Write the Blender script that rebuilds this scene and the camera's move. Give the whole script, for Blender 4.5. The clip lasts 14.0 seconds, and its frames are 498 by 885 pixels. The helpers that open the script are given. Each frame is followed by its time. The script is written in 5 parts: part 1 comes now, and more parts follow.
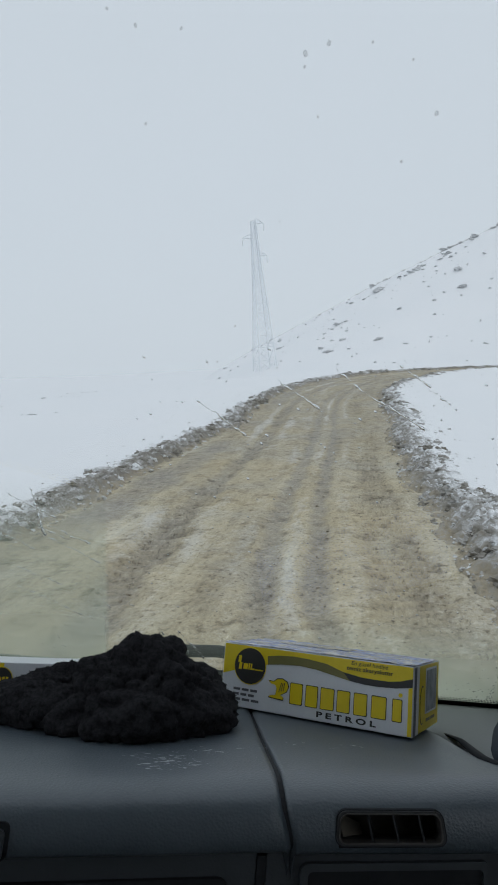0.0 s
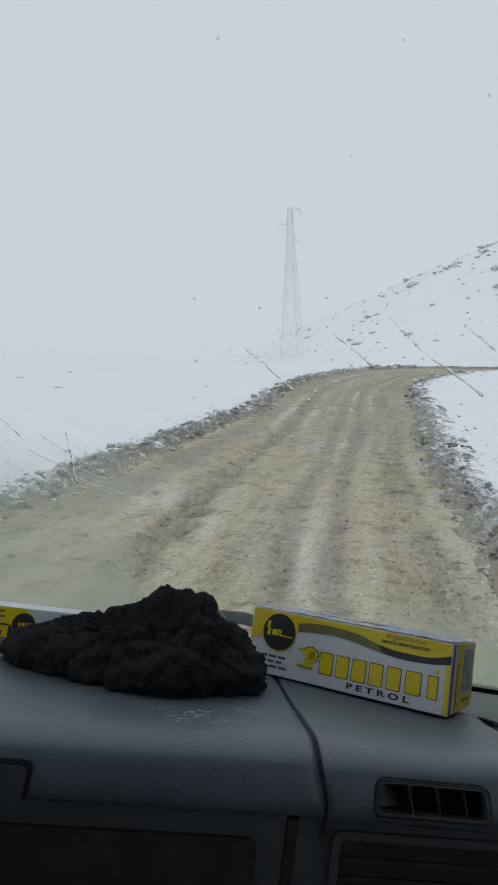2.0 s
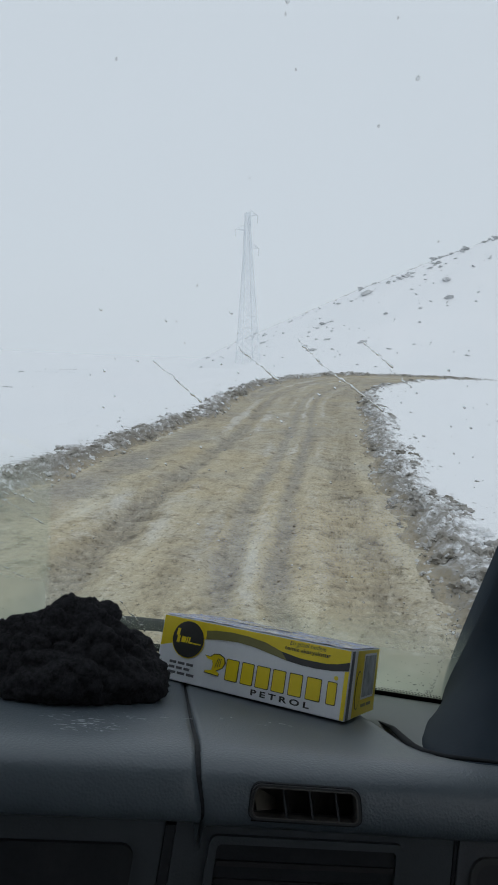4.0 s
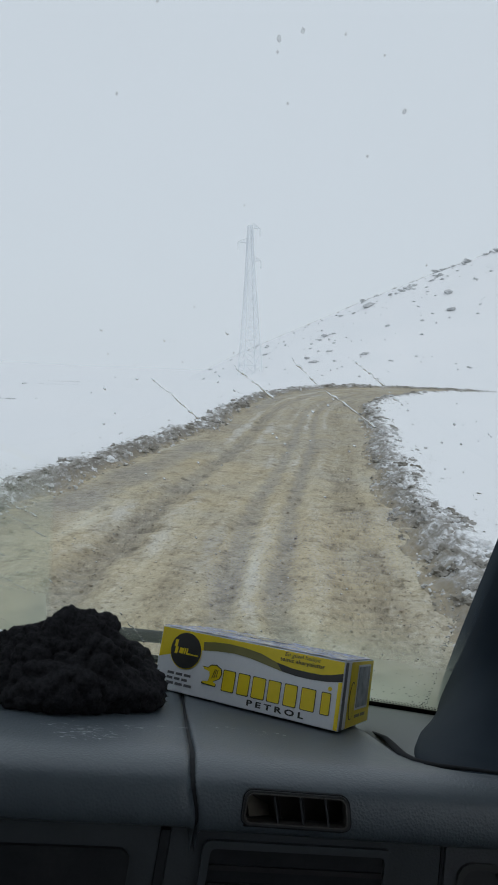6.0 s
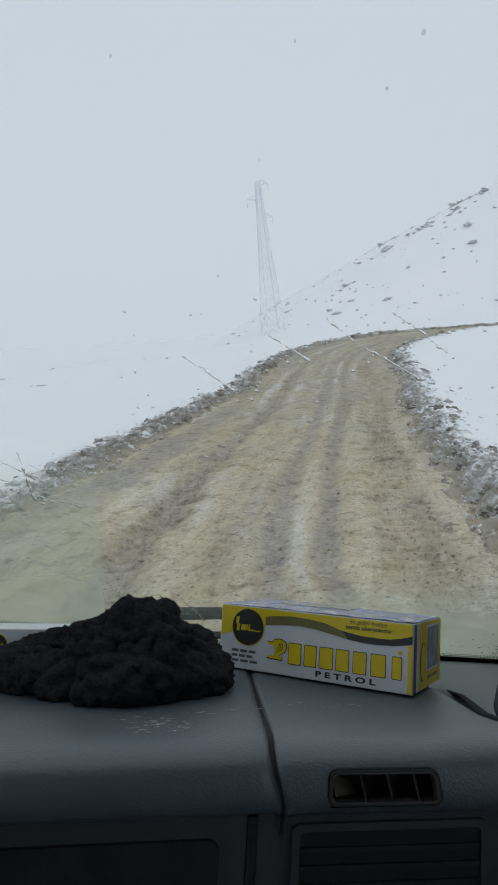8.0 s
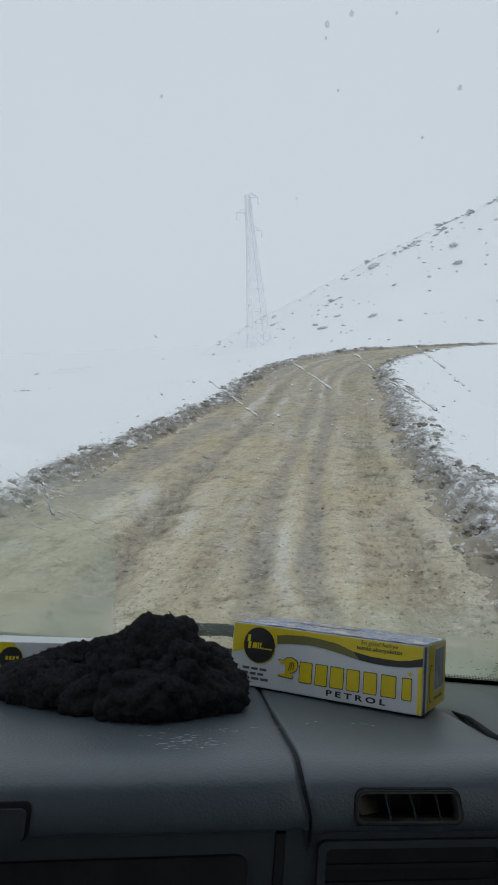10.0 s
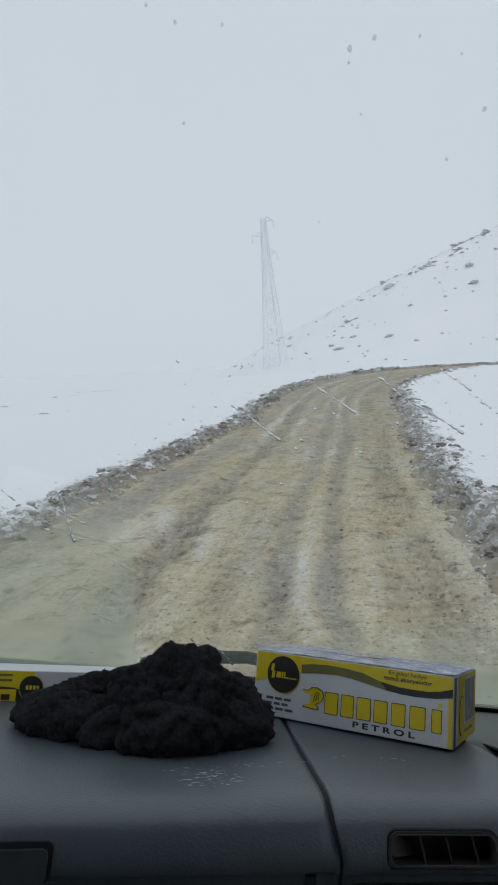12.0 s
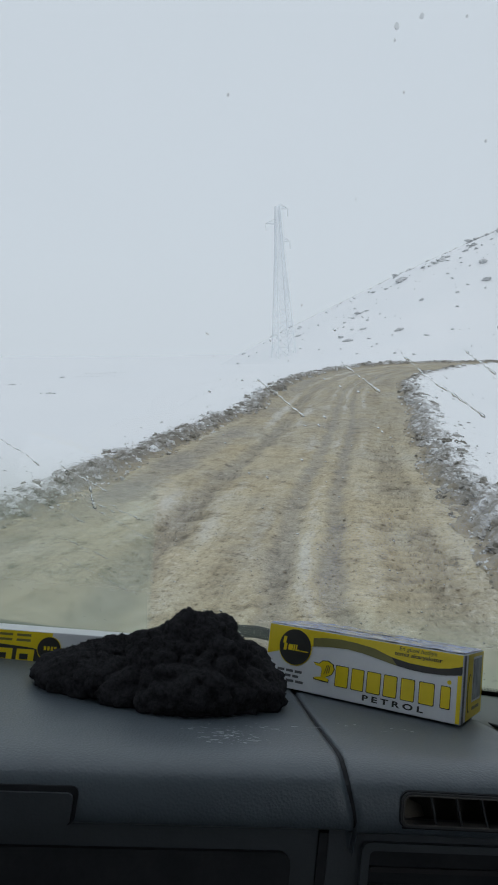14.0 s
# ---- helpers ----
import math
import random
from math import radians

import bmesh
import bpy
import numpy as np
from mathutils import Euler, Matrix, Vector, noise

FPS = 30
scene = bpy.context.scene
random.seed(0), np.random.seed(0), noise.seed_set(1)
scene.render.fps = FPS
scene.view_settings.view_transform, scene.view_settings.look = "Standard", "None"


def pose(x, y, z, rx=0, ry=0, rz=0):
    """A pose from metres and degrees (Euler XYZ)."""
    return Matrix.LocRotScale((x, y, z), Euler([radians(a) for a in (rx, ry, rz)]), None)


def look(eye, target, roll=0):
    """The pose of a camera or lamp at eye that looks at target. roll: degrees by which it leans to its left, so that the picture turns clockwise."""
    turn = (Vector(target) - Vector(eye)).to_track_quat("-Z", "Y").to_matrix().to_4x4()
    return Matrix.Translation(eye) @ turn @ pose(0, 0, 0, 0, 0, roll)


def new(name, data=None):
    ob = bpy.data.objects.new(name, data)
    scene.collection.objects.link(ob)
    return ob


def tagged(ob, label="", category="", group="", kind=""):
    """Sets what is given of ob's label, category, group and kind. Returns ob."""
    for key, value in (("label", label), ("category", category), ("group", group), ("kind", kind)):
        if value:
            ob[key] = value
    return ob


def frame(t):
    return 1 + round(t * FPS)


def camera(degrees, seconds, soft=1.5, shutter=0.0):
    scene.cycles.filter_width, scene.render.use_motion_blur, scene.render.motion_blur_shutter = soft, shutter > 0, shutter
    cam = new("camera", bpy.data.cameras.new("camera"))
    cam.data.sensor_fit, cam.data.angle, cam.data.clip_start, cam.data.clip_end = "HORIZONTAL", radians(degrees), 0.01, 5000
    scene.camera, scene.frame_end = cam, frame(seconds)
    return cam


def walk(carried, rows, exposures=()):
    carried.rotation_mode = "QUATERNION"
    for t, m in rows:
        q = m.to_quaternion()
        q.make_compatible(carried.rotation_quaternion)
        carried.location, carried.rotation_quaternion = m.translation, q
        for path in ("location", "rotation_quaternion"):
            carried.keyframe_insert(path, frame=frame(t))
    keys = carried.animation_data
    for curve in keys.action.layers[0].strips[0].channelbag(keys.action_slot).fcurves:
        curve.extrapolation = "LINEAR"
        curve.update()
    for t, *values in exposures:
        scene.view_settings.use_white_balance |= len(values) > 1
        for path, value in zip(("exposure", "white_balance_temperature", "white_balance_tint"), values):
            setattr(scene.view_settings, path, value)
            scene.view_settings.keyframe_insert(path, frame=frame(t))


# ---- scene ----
# The cab of a van stands on a snow-bound mountain track; the camera is held over the passenger seat.
cam = camera(40.26, 14.0, soft=1.8)
ROWS = [
    (0, 0.0101, -0.0111, 1.7661, -0.21, -6.39, -1.93),
    (0.2, 0.0084, -0.0104, 1.7625, 0.49, -5.52, -1.51),
    (0.5, 0.0116, 0.0191, 1.7472, -0.26, -6.34, -0.92),
    (0.7, -0.0016, 0.0035, 1.7497, 0.76, -6.80, -0.56),
    (1, -0.0280, -0.0001, 1.7420, 1.60, -6.74, 0.09),
    (1.2, -0.0001, -0.0020, 1.7501, 1.83, -6.17, 0.34),
    (1.5, 0.0053, -0.0036, 1.7481, 1.11, -5.94, -0.51),
    (1.7, 0.0282, -0.0081, 1.7639, 1.37, -5.48, -0.69),
    (2, -0.0165, 0.0184, 1.7259, 1.62, -7.49, 1.68),
    (2.2, -0.0086, -0.0007, 1.7368, 1.23, -7.86, 3.17),
    (2.5, -0.0165, 0.0172, 1.7198, -0.54, -7.24, 4.57),
    (2.7, 0.0147, -0.0008, 1.7358, 0.25, -7.80, 3.95),
    (3, 0.0357, 0.0063, 1.7443, -1.64, -7.87, 2.53),
    (3.2, 0.0346, -0.0087, 1.7463, -1.42, -7.90, 2.33),
    (3.5, 0.0349, 0.0090, 1.7339, -2.17, -7.52, 2.58),
    (3.7, 0.0368, 0.0028, 1.7354, -1.66, -7.34, 3.32),
    (4, 0.0356, 0.0056, 1.7375, -2.24, -7.00, 3.07),
    (4.2, 0.0409, 0.0085, 1.7388, -1.81, -7.06, 2.40),
    (6.3, 0.0424, -0.0174, 1.7453, -1.98, -5.43, 3.10),
    (6.5, 0.0432, -0.0161, 1.7428, -2.40, -4.20, 2.19),
    (6.7, 0.0252, -0.0085, 1.7429, -1.98, -5.20, 2.73),
    (7, 0.0258, -0.0118, 1.7409, -2.23, -4.99, 4.09),
    (7.2, 0.0366, 0.0066, 1.7339, -1.91, -5.56, 2.56),
    (7.5, 0.0049, 0.0034, 1.7334, -1.26, -8.14, 2.93),
    (7.7, 0.0219, 0.0186, 1.7482, -0.52, -8.63, -0.62),
    (8, 0.0330, 0.0145, 1.7516, 0.86, -9.26, -3.65),
    (8.2, 0.0490, 0.0257, 1.7501, -0.11, -7.82, -5.26),
    (10.3, -0.0137, -0.0070, 1.7716, -0.92, -8.40, -1.32),
    (10.5, -0.0073, -0.0032, 1.7661, -1.05, -7.88, -1.24),
    (10.7, -0.0003, -0.0042, 1.7575, -0.20, -7.55, -1.63),
    (11, -0.0055, -0.0071, 1.7661, -0.16, -7.31, -2.00),
    (11.2, -0.0091, -0.0208, 1.7624, 0.62, -6.59, -1.70),
    (11.5, -0.0004, -0.0323, 1.7805, 0.95, -6.57, -3.15),
    (11.7, -0.0006, -0.0055, 1.7625, 0.98, -6.27, -3.00),
    (12, -0.0164, 0.0055, 1.7737, 0.70, -6.54, -2.29),
    (12.2, -0.0481, 0.0038, 1.7483, 1.80, -7.55, -0.28),
    (12.5, -0.0474, -0.0038, 1.7603, 1.17, -8.05, 0.64),
    (12.7, -0.0384, -0.0056, 1.7505, 1.69, -8.01, 0.78),
    (13, -0.0271, -0.0032, 1.7598, 0.44, -7.61, -0.11),
    (13.2, -0.0319, -0.0049, 1.7572, 1.00, -7.71, 0.13),
    (13.5, -0.0371, 0.0025, 1.7507, 0.41, -7.59, 0.58),
    (13.7, -0.0181, 0.0003, 1.7558, 0.85, -7.08, -0.63),
    (14, -0.0381, -0.0092, 1.7593, 1.11, -7.52, 0.05),
]
walk(cam, [(t, pose(x, y, z, 90 + pitch, 0, yaw) @ pose(0, 0, 0, 0, 0, roll)) for t, x, y, z, yaw, pitch, roll in ROWS])

# ---- world, sun, exposure ----
world = bpy.data.worlds.new("overcast_sky")
scene.world = world
world.use_nodes = True
wn, wl = world.node_tree.nodes, world.node_tree.links
sky = wn.new("ShaderNodeTexSky")
sky.sky_type, sky.sun_disc, sky.sun_elevation, sky.sun_rotation = "NISHITA", False, radians(48), radians(150)
sky.dust_density, sky.ozone_density = 6.0, 1.0
scaled = wn.new("ShaderNodeVectorMath")
scaled.operation = "SCALE"
scaled.inputs["Scale"].default_value = 0.07
cloud = wn.new("ShaderNodeMix")
cloud.data_type = "RGBA"
cloud.inputs["Factor"].default_value = 0.93
cloud.inputs["B"].default_value = (0.656, 0.722, 0.793, 1)
wl.new(sky.outputs[0], scaled.inputs[0])
wl.new(scaled.outputs[0], cloud.inputs["A"])
wl.new(cloud.outputs["Result"], wn["Background"].inputs["Color"])
wn["Background"].inputs["Strength"].default_value = 1.0

sun = new("sun", bpy.data.lights.new("sun", "SUN"))
sun.data.energy, sun.data.angle, sun.data.color = 0.20, radians(25), (1.0, 0.97, 0.93)
sun.matrix_world = look((20, -35, 45), (0, 0, 0))
scene.view_settings.exposure = 0.02

# ---- axes of the cab ----
# CAB: x along the dashboard to the right, y to the windscreen along the dashboard's top, z square to that top.
CAB = Matrix(((0.98994, -0.07564, 0.11955, 0.0301), (0.03519, 0.95015, 0.3098, 0.4798), (-0.13702, -0.30248, 0.94326, 1.4397), (0, 0, 0, 1)))
# SHELL: the same cab, with its floor level fore and aft.
SHELL = CAB @ pose(0, 0, 0, 18)
GLASS_TILT = radians(42.5)
GLASS_BASE = Vector((0, 0.56, -0.005))


def on_glass(u, s, off=0.0):
    """A point of the windscreen: u across, s up along the glass, off towards the cab."""
    c, d = math.cos(GLASS_TILT), math.sin(GLASS_TILT)
    return GLASS_BASE + Vector((u, -c * s - d * off, d * s - c * off))


# ---- materials ----
def material(name, rough=0.6, metal=0.0, spec=0.5):
    m = bpy.data.materials.new(name)
    m.use_nodes = True
    n, l = m.node_tree.nodes, m.node_tree.links
    b = n["Principled BSDF"]
    b.inputs["Roughness"].default_value, b.inputs["Metallic"].default_value = rough, metal
    b.inputs["Specular IOR Level"].default_value = spec
    return m, n, l, b


def noise_node(n, l, scale, detail=6, rough=0.6, coords=None, kind="ShaderNodeTexNoise"):
    t = n.new(kind)
    t.inputs["Scale"].default_value = scale
    if kind == "ShaderNodeTexNoise":
        t.inputs["Detail"].default_value, t.inputs["Roughness"].default_value = detail, rough
    if coords is None:
        c = n.new("ShaderNodeTexCoord")
        coords = c.outputs["Object"]
    l.new(coords, t.inputs["Vector"])
    return t


def ramp(n, l, src, stops):
    r = n.new("ShaderNodeValToRGB")
    e = r.color_ramp.elements
    while len(e) < len(stops):
        e.new(0.5)
    for k, (p, c) in zip(e, stops):
        k.position, k.color = p, (*c, 1) if len(c) == 3 else c
    l.new(src, r.inputs["Fac"])
    return r


def mix(n, l, fac, a, b):
    m = n.new("ShaderNodeMix")
    m.data_type = "RGBA"
    for key, v in (("Factor", fac), ("A", a), ("B", b)):
        if isinstance(v, (int, float)):
            m.inputs[key].default_value = v
        elif isinstance(v, tuple):
            m.inputs[key].default_value = (*v, 1)
        else:
            l.new(v, m.inputs[key])
    return m.outputs["Result"]


def bump(n, l, b, src, strength=0.3, dist=0.002, after=None):
    k = n.new("ShaderNodeBump")
    k.inputs["Strength"].default_value, k.inputs["Distance"].default_value = strength, dist
    l.new(src, k.inputs["Height"])
    if after is not None:
        l.new(after.outputs["Normal"], k.inputs["Normal"])
    l.new(k.outputs["Normal"], b.inputs["Normal"])
    return k


def two_scale(name, a, b2, scale, fine, rough=0.6, spec=0.5, strength=0.3, dist=0.001, lo=0.35, hi=0.65, metal=0.0, vary=0.2):
    """A surface with broad stains and fine grain."""
    m, n, l, b = material(name, rough, metal, spec)
    big = noise_node(n, l, scale)
    small = noise_node(n, l, fine, 3)
    base = ramp(n, l, big.outputs["Fac"], ((lo, a), (hi, b2)))
    hue = n.new("ShaderNodeHueSaturation")
    hue.inputs["Saturation"].default_value = 1.0
    l.new(base.outputs["Color"], hue.inputs["Color"])
    val = n.new("ShaderNodeMapRange")
    val.inputs["To Min"].default_value, val.inputs["To Max"].default_value = 1 - vary, 1 + vary
    l.new(small.outputs["Fac"], val.inputs["Value"])
    l.new(val.outputs["Result"], hue.inputs["Value"])
    l.new(hue.outputs["Color"], b.inputs["Base Color"])
    bump(n, l, b, small.outputs["Fac"], strength, dist)
    return m


def vinyl(name, a, b2, rough=0.45, spec=0.5, hide_depth=0.20):
    """Grained dashboard plastic with dust."""
    m, n, l, b = material(name, rough, 0, spec)
    c = n.new("ShaderNodeTexCoord")
    grain = noise_node(n, l, 420, 2, 0.5, c.outputs["Object"], "ShaderNodeTexVoronoi")
    dust = noise_node(n, l, 7, 8, 0.7, c.outputs["Object"])
    r = ramp(n, l, dust.outputs["Fac"], ((0.35, a), (0.7, b2)))
    l.new(r.outputs["Color"], b.inputs["Base Color"])
    rr = n.new("ShaderNodeMapRange")
    rr.inputs["To Min"].default_value, rr.inputs["To Max"].default_value = rough - 0.08, rough + 0.15
    l.new(dust.outputs["Fac"], rr.inputs["Value"])
    l.new(rr.outputs["Result"], b.inputs["Roughness"])
    hide = noise_node(n, l, 620, 3, 0.5, c.outputs["Object"])
    under = bump(n, l, b, hide.outputs["Fac"], 0.25, 0.0010)
    bump(n, l, b, grain.outputs["Distance"], hide_depth, 0.0007, under)
    return m


M_PAD = vinyl("dash_vinyl", (0.060, 0.078, 0.094), (0.092, 0.115, 0.133), 0.36, 0.7, 0.42)
M_DARK = vinyl("dark_plastic", (0.015, 0.017, 0.020), (0.024, 0.026, 0.030), 0.5)
M_LOWER = vinyl("lower_plastic", (0.037, 0.044, 0.050), (0.054, 0.062, 0.069), 0.5, 0.3)
M_LOUVRE = vinyl("louvre_plastic", (0.014, 0.014, 0.016), (0.022, 0.022, 0.025), 0.55, 0.3)
# Corner and pillar are one moulding; pale and dark copies paint its light.
M_CORNER_LIT = vinyl("corner_plastic_lit", (0.12, 0.135, 0.13), (0.16, 0.175, 0.168), 0.42)
M_SIDE = vinyl("side_plastic", (0.038, 0.043, 0.050), (0.056, 0.062, 0.070), 0.5)
M_PILLAR_SHADED = vinyl("pillar_plastic_shaded", (0.018, 0.029, 0.041), (0.028, 0.040, 0.054), 0.6, 0.08)
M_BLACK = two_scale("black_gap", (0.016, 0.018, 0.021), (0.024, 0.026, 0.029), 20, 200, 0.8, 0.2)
M_RIM = vinyl("vent_rim", (0.036, 0.037, 0.039), (0.052, 0.053, 0.055), 0.5, 0.3)
M_LIP_GLINT = two_scale("vent_lip_glint", (0.065, 0.062, 0.057), (0.100, 0.095, 0.087), 40, 300, 0.45, 0.4)
M_LIT_WALL = two_scale("vent_lit_wall", (0.10, 0.088, 0.07), (0.17, 0.15, 0.12), 30, 300, 0.6)
M_DUCT = two_scale("vent_duct", (0.030, 0.027, 0.023), (0.055, 0.049, 0.042), 30, 300, 0.7, 0.3)
M_RUBBER = two_scale("black_rubber", (0.010, 0.011, 0.012), (0.02, 0.021, 0.022), 15, 150, 0.7, 0.3)
M_LINER = two_scale("headliner_fabric", (0.44, 0.44, 0.43), (0.52, 0.52, 0.50), 3, 300, 0.95, 0.1)
M_TRIM = two_scale("cab_trim", (0.12, 0.125, 0.13), (0.17, 0.17, 0.17), 3, 200, 0.8, 0.2)
M_SCUFF = two_scale("pale_scuff", (0.42, 0.45, 0.48), (0.6, 0.62, 0.65), 60, 500, 0.7)

# Windscreen: clear glass with a faint film of dirt, denser films at foot and left
m, n, l, b = material("windscreen_glass")
n.remove(b)
clear, gloss, film = n.new("ShaderNodeBsdfTransparent"), n.new("ShaderNodeBsdfGlossy"), n.new("ShaderNodeBsdfTranslucent")
clear.inputs["Color"].default_value = (0.97, 0.985, 0.985, 1)
gloss.inputs["Roughness"].default_value = 0.0
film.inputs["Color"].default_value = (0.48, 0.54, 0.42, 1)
fres = n.new("ShaderNodeFresnel")
fres.inputs["IOR"].default_value = 1.58
first, second = n.new("ShaderNodeMixShader"), n.new("ShaderNodeMixShader")
smear = noise_node(n, l, 5, 8, 0.65)
amount = ramp(n, l, smear.outputs["Fac"], ((0.42, (0.0,) * 3), (0.75, (0.015,) * 3)))
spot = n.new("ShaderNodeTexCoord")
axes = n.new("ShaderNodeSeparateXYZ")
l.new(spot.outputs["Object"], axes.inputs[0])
# Film thickens smoothly towards the foot of the glass, most on the right.
foot_fade = n.new("ShaderNodeMapRange")
foot_fade.interpolation_type = "SMOOTHSTEP"
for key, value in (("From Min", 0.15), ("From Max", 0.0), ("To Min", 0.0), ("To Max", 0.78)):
    foot_fade.inputs[key].default_value = value
l.new(axes.outputs["Z"], foot_fade.inputs["Value"])
# Lower-left film: unwiped glass, also painting in the second carton's reflection.
patch = n.new("ShaderNodeMapRange")
patch.interpolation_type = "SMOOTHSTEP"
for key, value in (("From Min", -0.202), ("From Max", -0.213), ("To Min", 0.0), ("To Max", 1.0)):
    patch.inputs[key].default_value = value
l.new(axes.outputs["X"], patch.inputs["Value"])
lower = n.new("ShaderNodeMapRange")
lower.interpolation_type = "SMOOTHSTEP"
for key, value in (("From Min", 0.27), ("From Max", 0.16), ("To Min", 0.0), ("To Max", 0.36)):
    lower.inputs[key].default_value = value
l.new(axes.outputs["Z"], lower.inputs["Value"])
unwiped_mirror = n.new("ShaderNodeMath")
unwiped_mirror.operation = "MULTIPLY"
l.new(patch.outputs["Result"], unwiped_mirror.inputs[0])
l.new(lower.outputs["Result"], unwiped_mirror.inputs[1])
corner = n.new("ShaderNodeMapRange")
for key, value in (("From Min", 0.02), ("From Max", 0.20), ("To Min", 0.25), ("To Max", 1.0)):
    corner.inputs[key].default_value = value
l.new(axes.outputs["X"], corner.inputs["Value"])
foot_film = n.new("ShaderNodeMath")
foot_film.operation = "MULTIPLY"
l.new(foot_fade.outputs["Result"], foot_film.inputs[0])
l.new(corner.outputs["Result"], foot_film.inputs[1])
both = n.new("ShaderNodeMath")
l.new(unwiped_mirror.outputs[0], both.inputs[0])
l.new(foot_film.outputs[0], both.inputs[1])
film_sum = n.new("ShaderNodeMath")
l.new(both.outputs[0], film_sum.inputs[0])
l.new(amount.outputs["Color"], film_sum.inputs[1])
l.new(film_sum.outputs[0], first.inputs["Fac"])
l.new(clear.outputs[0], first.inputs[1])
l.new(film.outputs[0], first.inputs[2])
l.new(fres.outputs[0], second.inputs["Fac"])
l.new(first.outputs[0], second.inputs[1])
l.new(gloss.outputs[0], second.inputs[2])
l.new(second.outputs[0], n["Material Output"].inputs["Surface"])
M_GLASS = m

m, n, l, b = material("water", 0.02)
b.inputs["Transmission Weight"].default_value, b.inputs["IOR"].default_value = 1.0, 1.33
b.inputs["Base Color"].default_value = (0.95, 0.97, 0.97, 1)
M_WATER = m
M_SPECK = two_scale("mud_speck", (0.20, 0.20, 0.17), (0.34, 0.33, 0.29), 90, 600, 0.9, 0.1)
n, l = M_SPECK.node_tree.nodes, M_SPECK.node_tree.links
thin = n.new("ShaderNodeMixShader")
clear = n.new("ShaderNodeBsdfTransparent")
thin.inputs["Fac"].default_value = 0.15
l.new(clear.outputs[0], thin.inputs[1])
l.new(n["Principled BSDF"].outputs[0], thin.inputs[2])
l.new(thin.outputs[0], n["Material Output"].inputs["Surface"])


def snow_material(name):
    m, n, l, b = material(name, 0.85, 0, 0.15)
    c = n.new("ShaderNodeTexCoord")
    drift = noise_node(n, l, 0.12, 8, 0.6, c.outputs["Object"])
    grain = noise_node(n, l, 9, 6, 0.7, c.outputs["Object"])
    r = ramp(n, l, drift.outputs["Fac"], ((0.3, (0.86, 0.875, 0.89)), (0.7, (0.91, 0.915, 0.925))))
    l.new(r.outputs["Color"], b.inputs["Base Color"])
    bump(n, l, b, grain.outputs["Fac"], 0.25, 0.03)
    return m


M_SNOW = snow_material("snow")


# Snow churned with grit: lumps from brown and grey to white
m, n, l, b = material("churned_snow", 0.82, 0, 0.2)
c = n.new("ShaderNodeTexCoord")
small = noise_node(n, l, 8, 9, 0.70, c.outputs["Object"])
broad = noise_node(n, l, 2.6, 6, 0.66, c.outputs["Object"])
clean = n.new("ShaderNodeAttribute")
clean.attribute_name = "clean"
total = clean.outputs["Fac"]
for source, weight in ((small, 1.75), (broad, 0.90)):
    spread = n.new("ShaderNodeMath")
    spread.operation = "MULTIPLY_ADD"
    spread.inputs[1].default_value = weight
    l.new(source.outputs["Fac"], spread.inputs[0])
    l.new(total, spread.inputs[2])
    total = spread.outputs[0]
level = n.new("ShaderNodeMapRange")
for key, value in (("From Min", 1.25), ("From Max", 2.30)):
    level.inputs[key].default_value = value
l.new(total, level.inputs["Value"])
r = ramp(n, l, level.outputs["Result"], ((0.14, (0.20, 0.185, 0.160)), (0.32, (0.29, 0.275, 0.245)), (0.45, (0.40, 0.39, 0.37)), (0.56, (0.62, 0.625, 0.63)), (0.72, (0.89, 0.90, 0.91))))
verge = n.new("ShaderNodeAttribute")
verge.attribute_name = "verge"
frayed = n.new("ShaderNodeMath")
frayed.operation = "MULTIPLY_ADD"
frayed.inputs[1].default_value = 2.4
l.new(small.outputs["Fac"], frayed.inputs[0])
l.new(verge.outputs["Fac"], frayed.inputs[2])
soften = n.new("ShaderNodeMapRange")
for key, value in (("From Min", 1.20), ("From Max", 1.85)):
    soften.inputs[key].default_value = value
l.new(frayed.outputs[0], soften.inputs["Value"])
mud = ramp(n, l, small.outputs["Fac"], ((0.36, (0.22, 0.19, 0.145)), (0.46, (0.385, 0.335, 0.245)), (0.60, (0.46, 0.415, 0.325))))
l.new(mix(n, l, soften.outputs["Result"], mud.outputs["Color"], r.outputs["Color"]), b.inputs["Base Color"])
bump(n, l, b, small.outputs["Fac"], 0.45, 0.03)
M_BANK = m

# Clods: dirty at random
m, n, l, b = material("snow_clod", 0.85, 0, 0.2)
geo = n.new("ShaderNodeNewGeometry")
sp = noise_node(n, l, 14, 6, 0.7)
addm = n.new("ShaderNodeMath")
addm.operation = "MULTIPLY_ADD"
addm.inputs[1].default_value = 0.9
l.new(sp.outputs["Fac"], addm.inputs[0])
l.new(geo.outputs["Random Per Island"], addm.inputs[2])
scaled_tone = n.new("ShaderNodeMath")
scaled_tone.operation = "MULTIPLY"
scaled_tone.inputs[1].default_value = 0.6
l.new(addm.outputs[0], scaled_tone.inputs[0])
r = ramp(n, l, scaled_tone.outputs[0], ((0.27, (0.20, 0.185, 0.155)), (0.46, (0.34, 0.325, 0.295)), (0.64, (0.46, 0.455, 0.44)), (0.84, (0.76, 0.77, 0.78))))
l.new(r.outputs["Color"], b.inputs["Base Color"])
bump(n, l, b, sp.outputs["Fac"], 0.5, 0.02)
M_CLOD = m

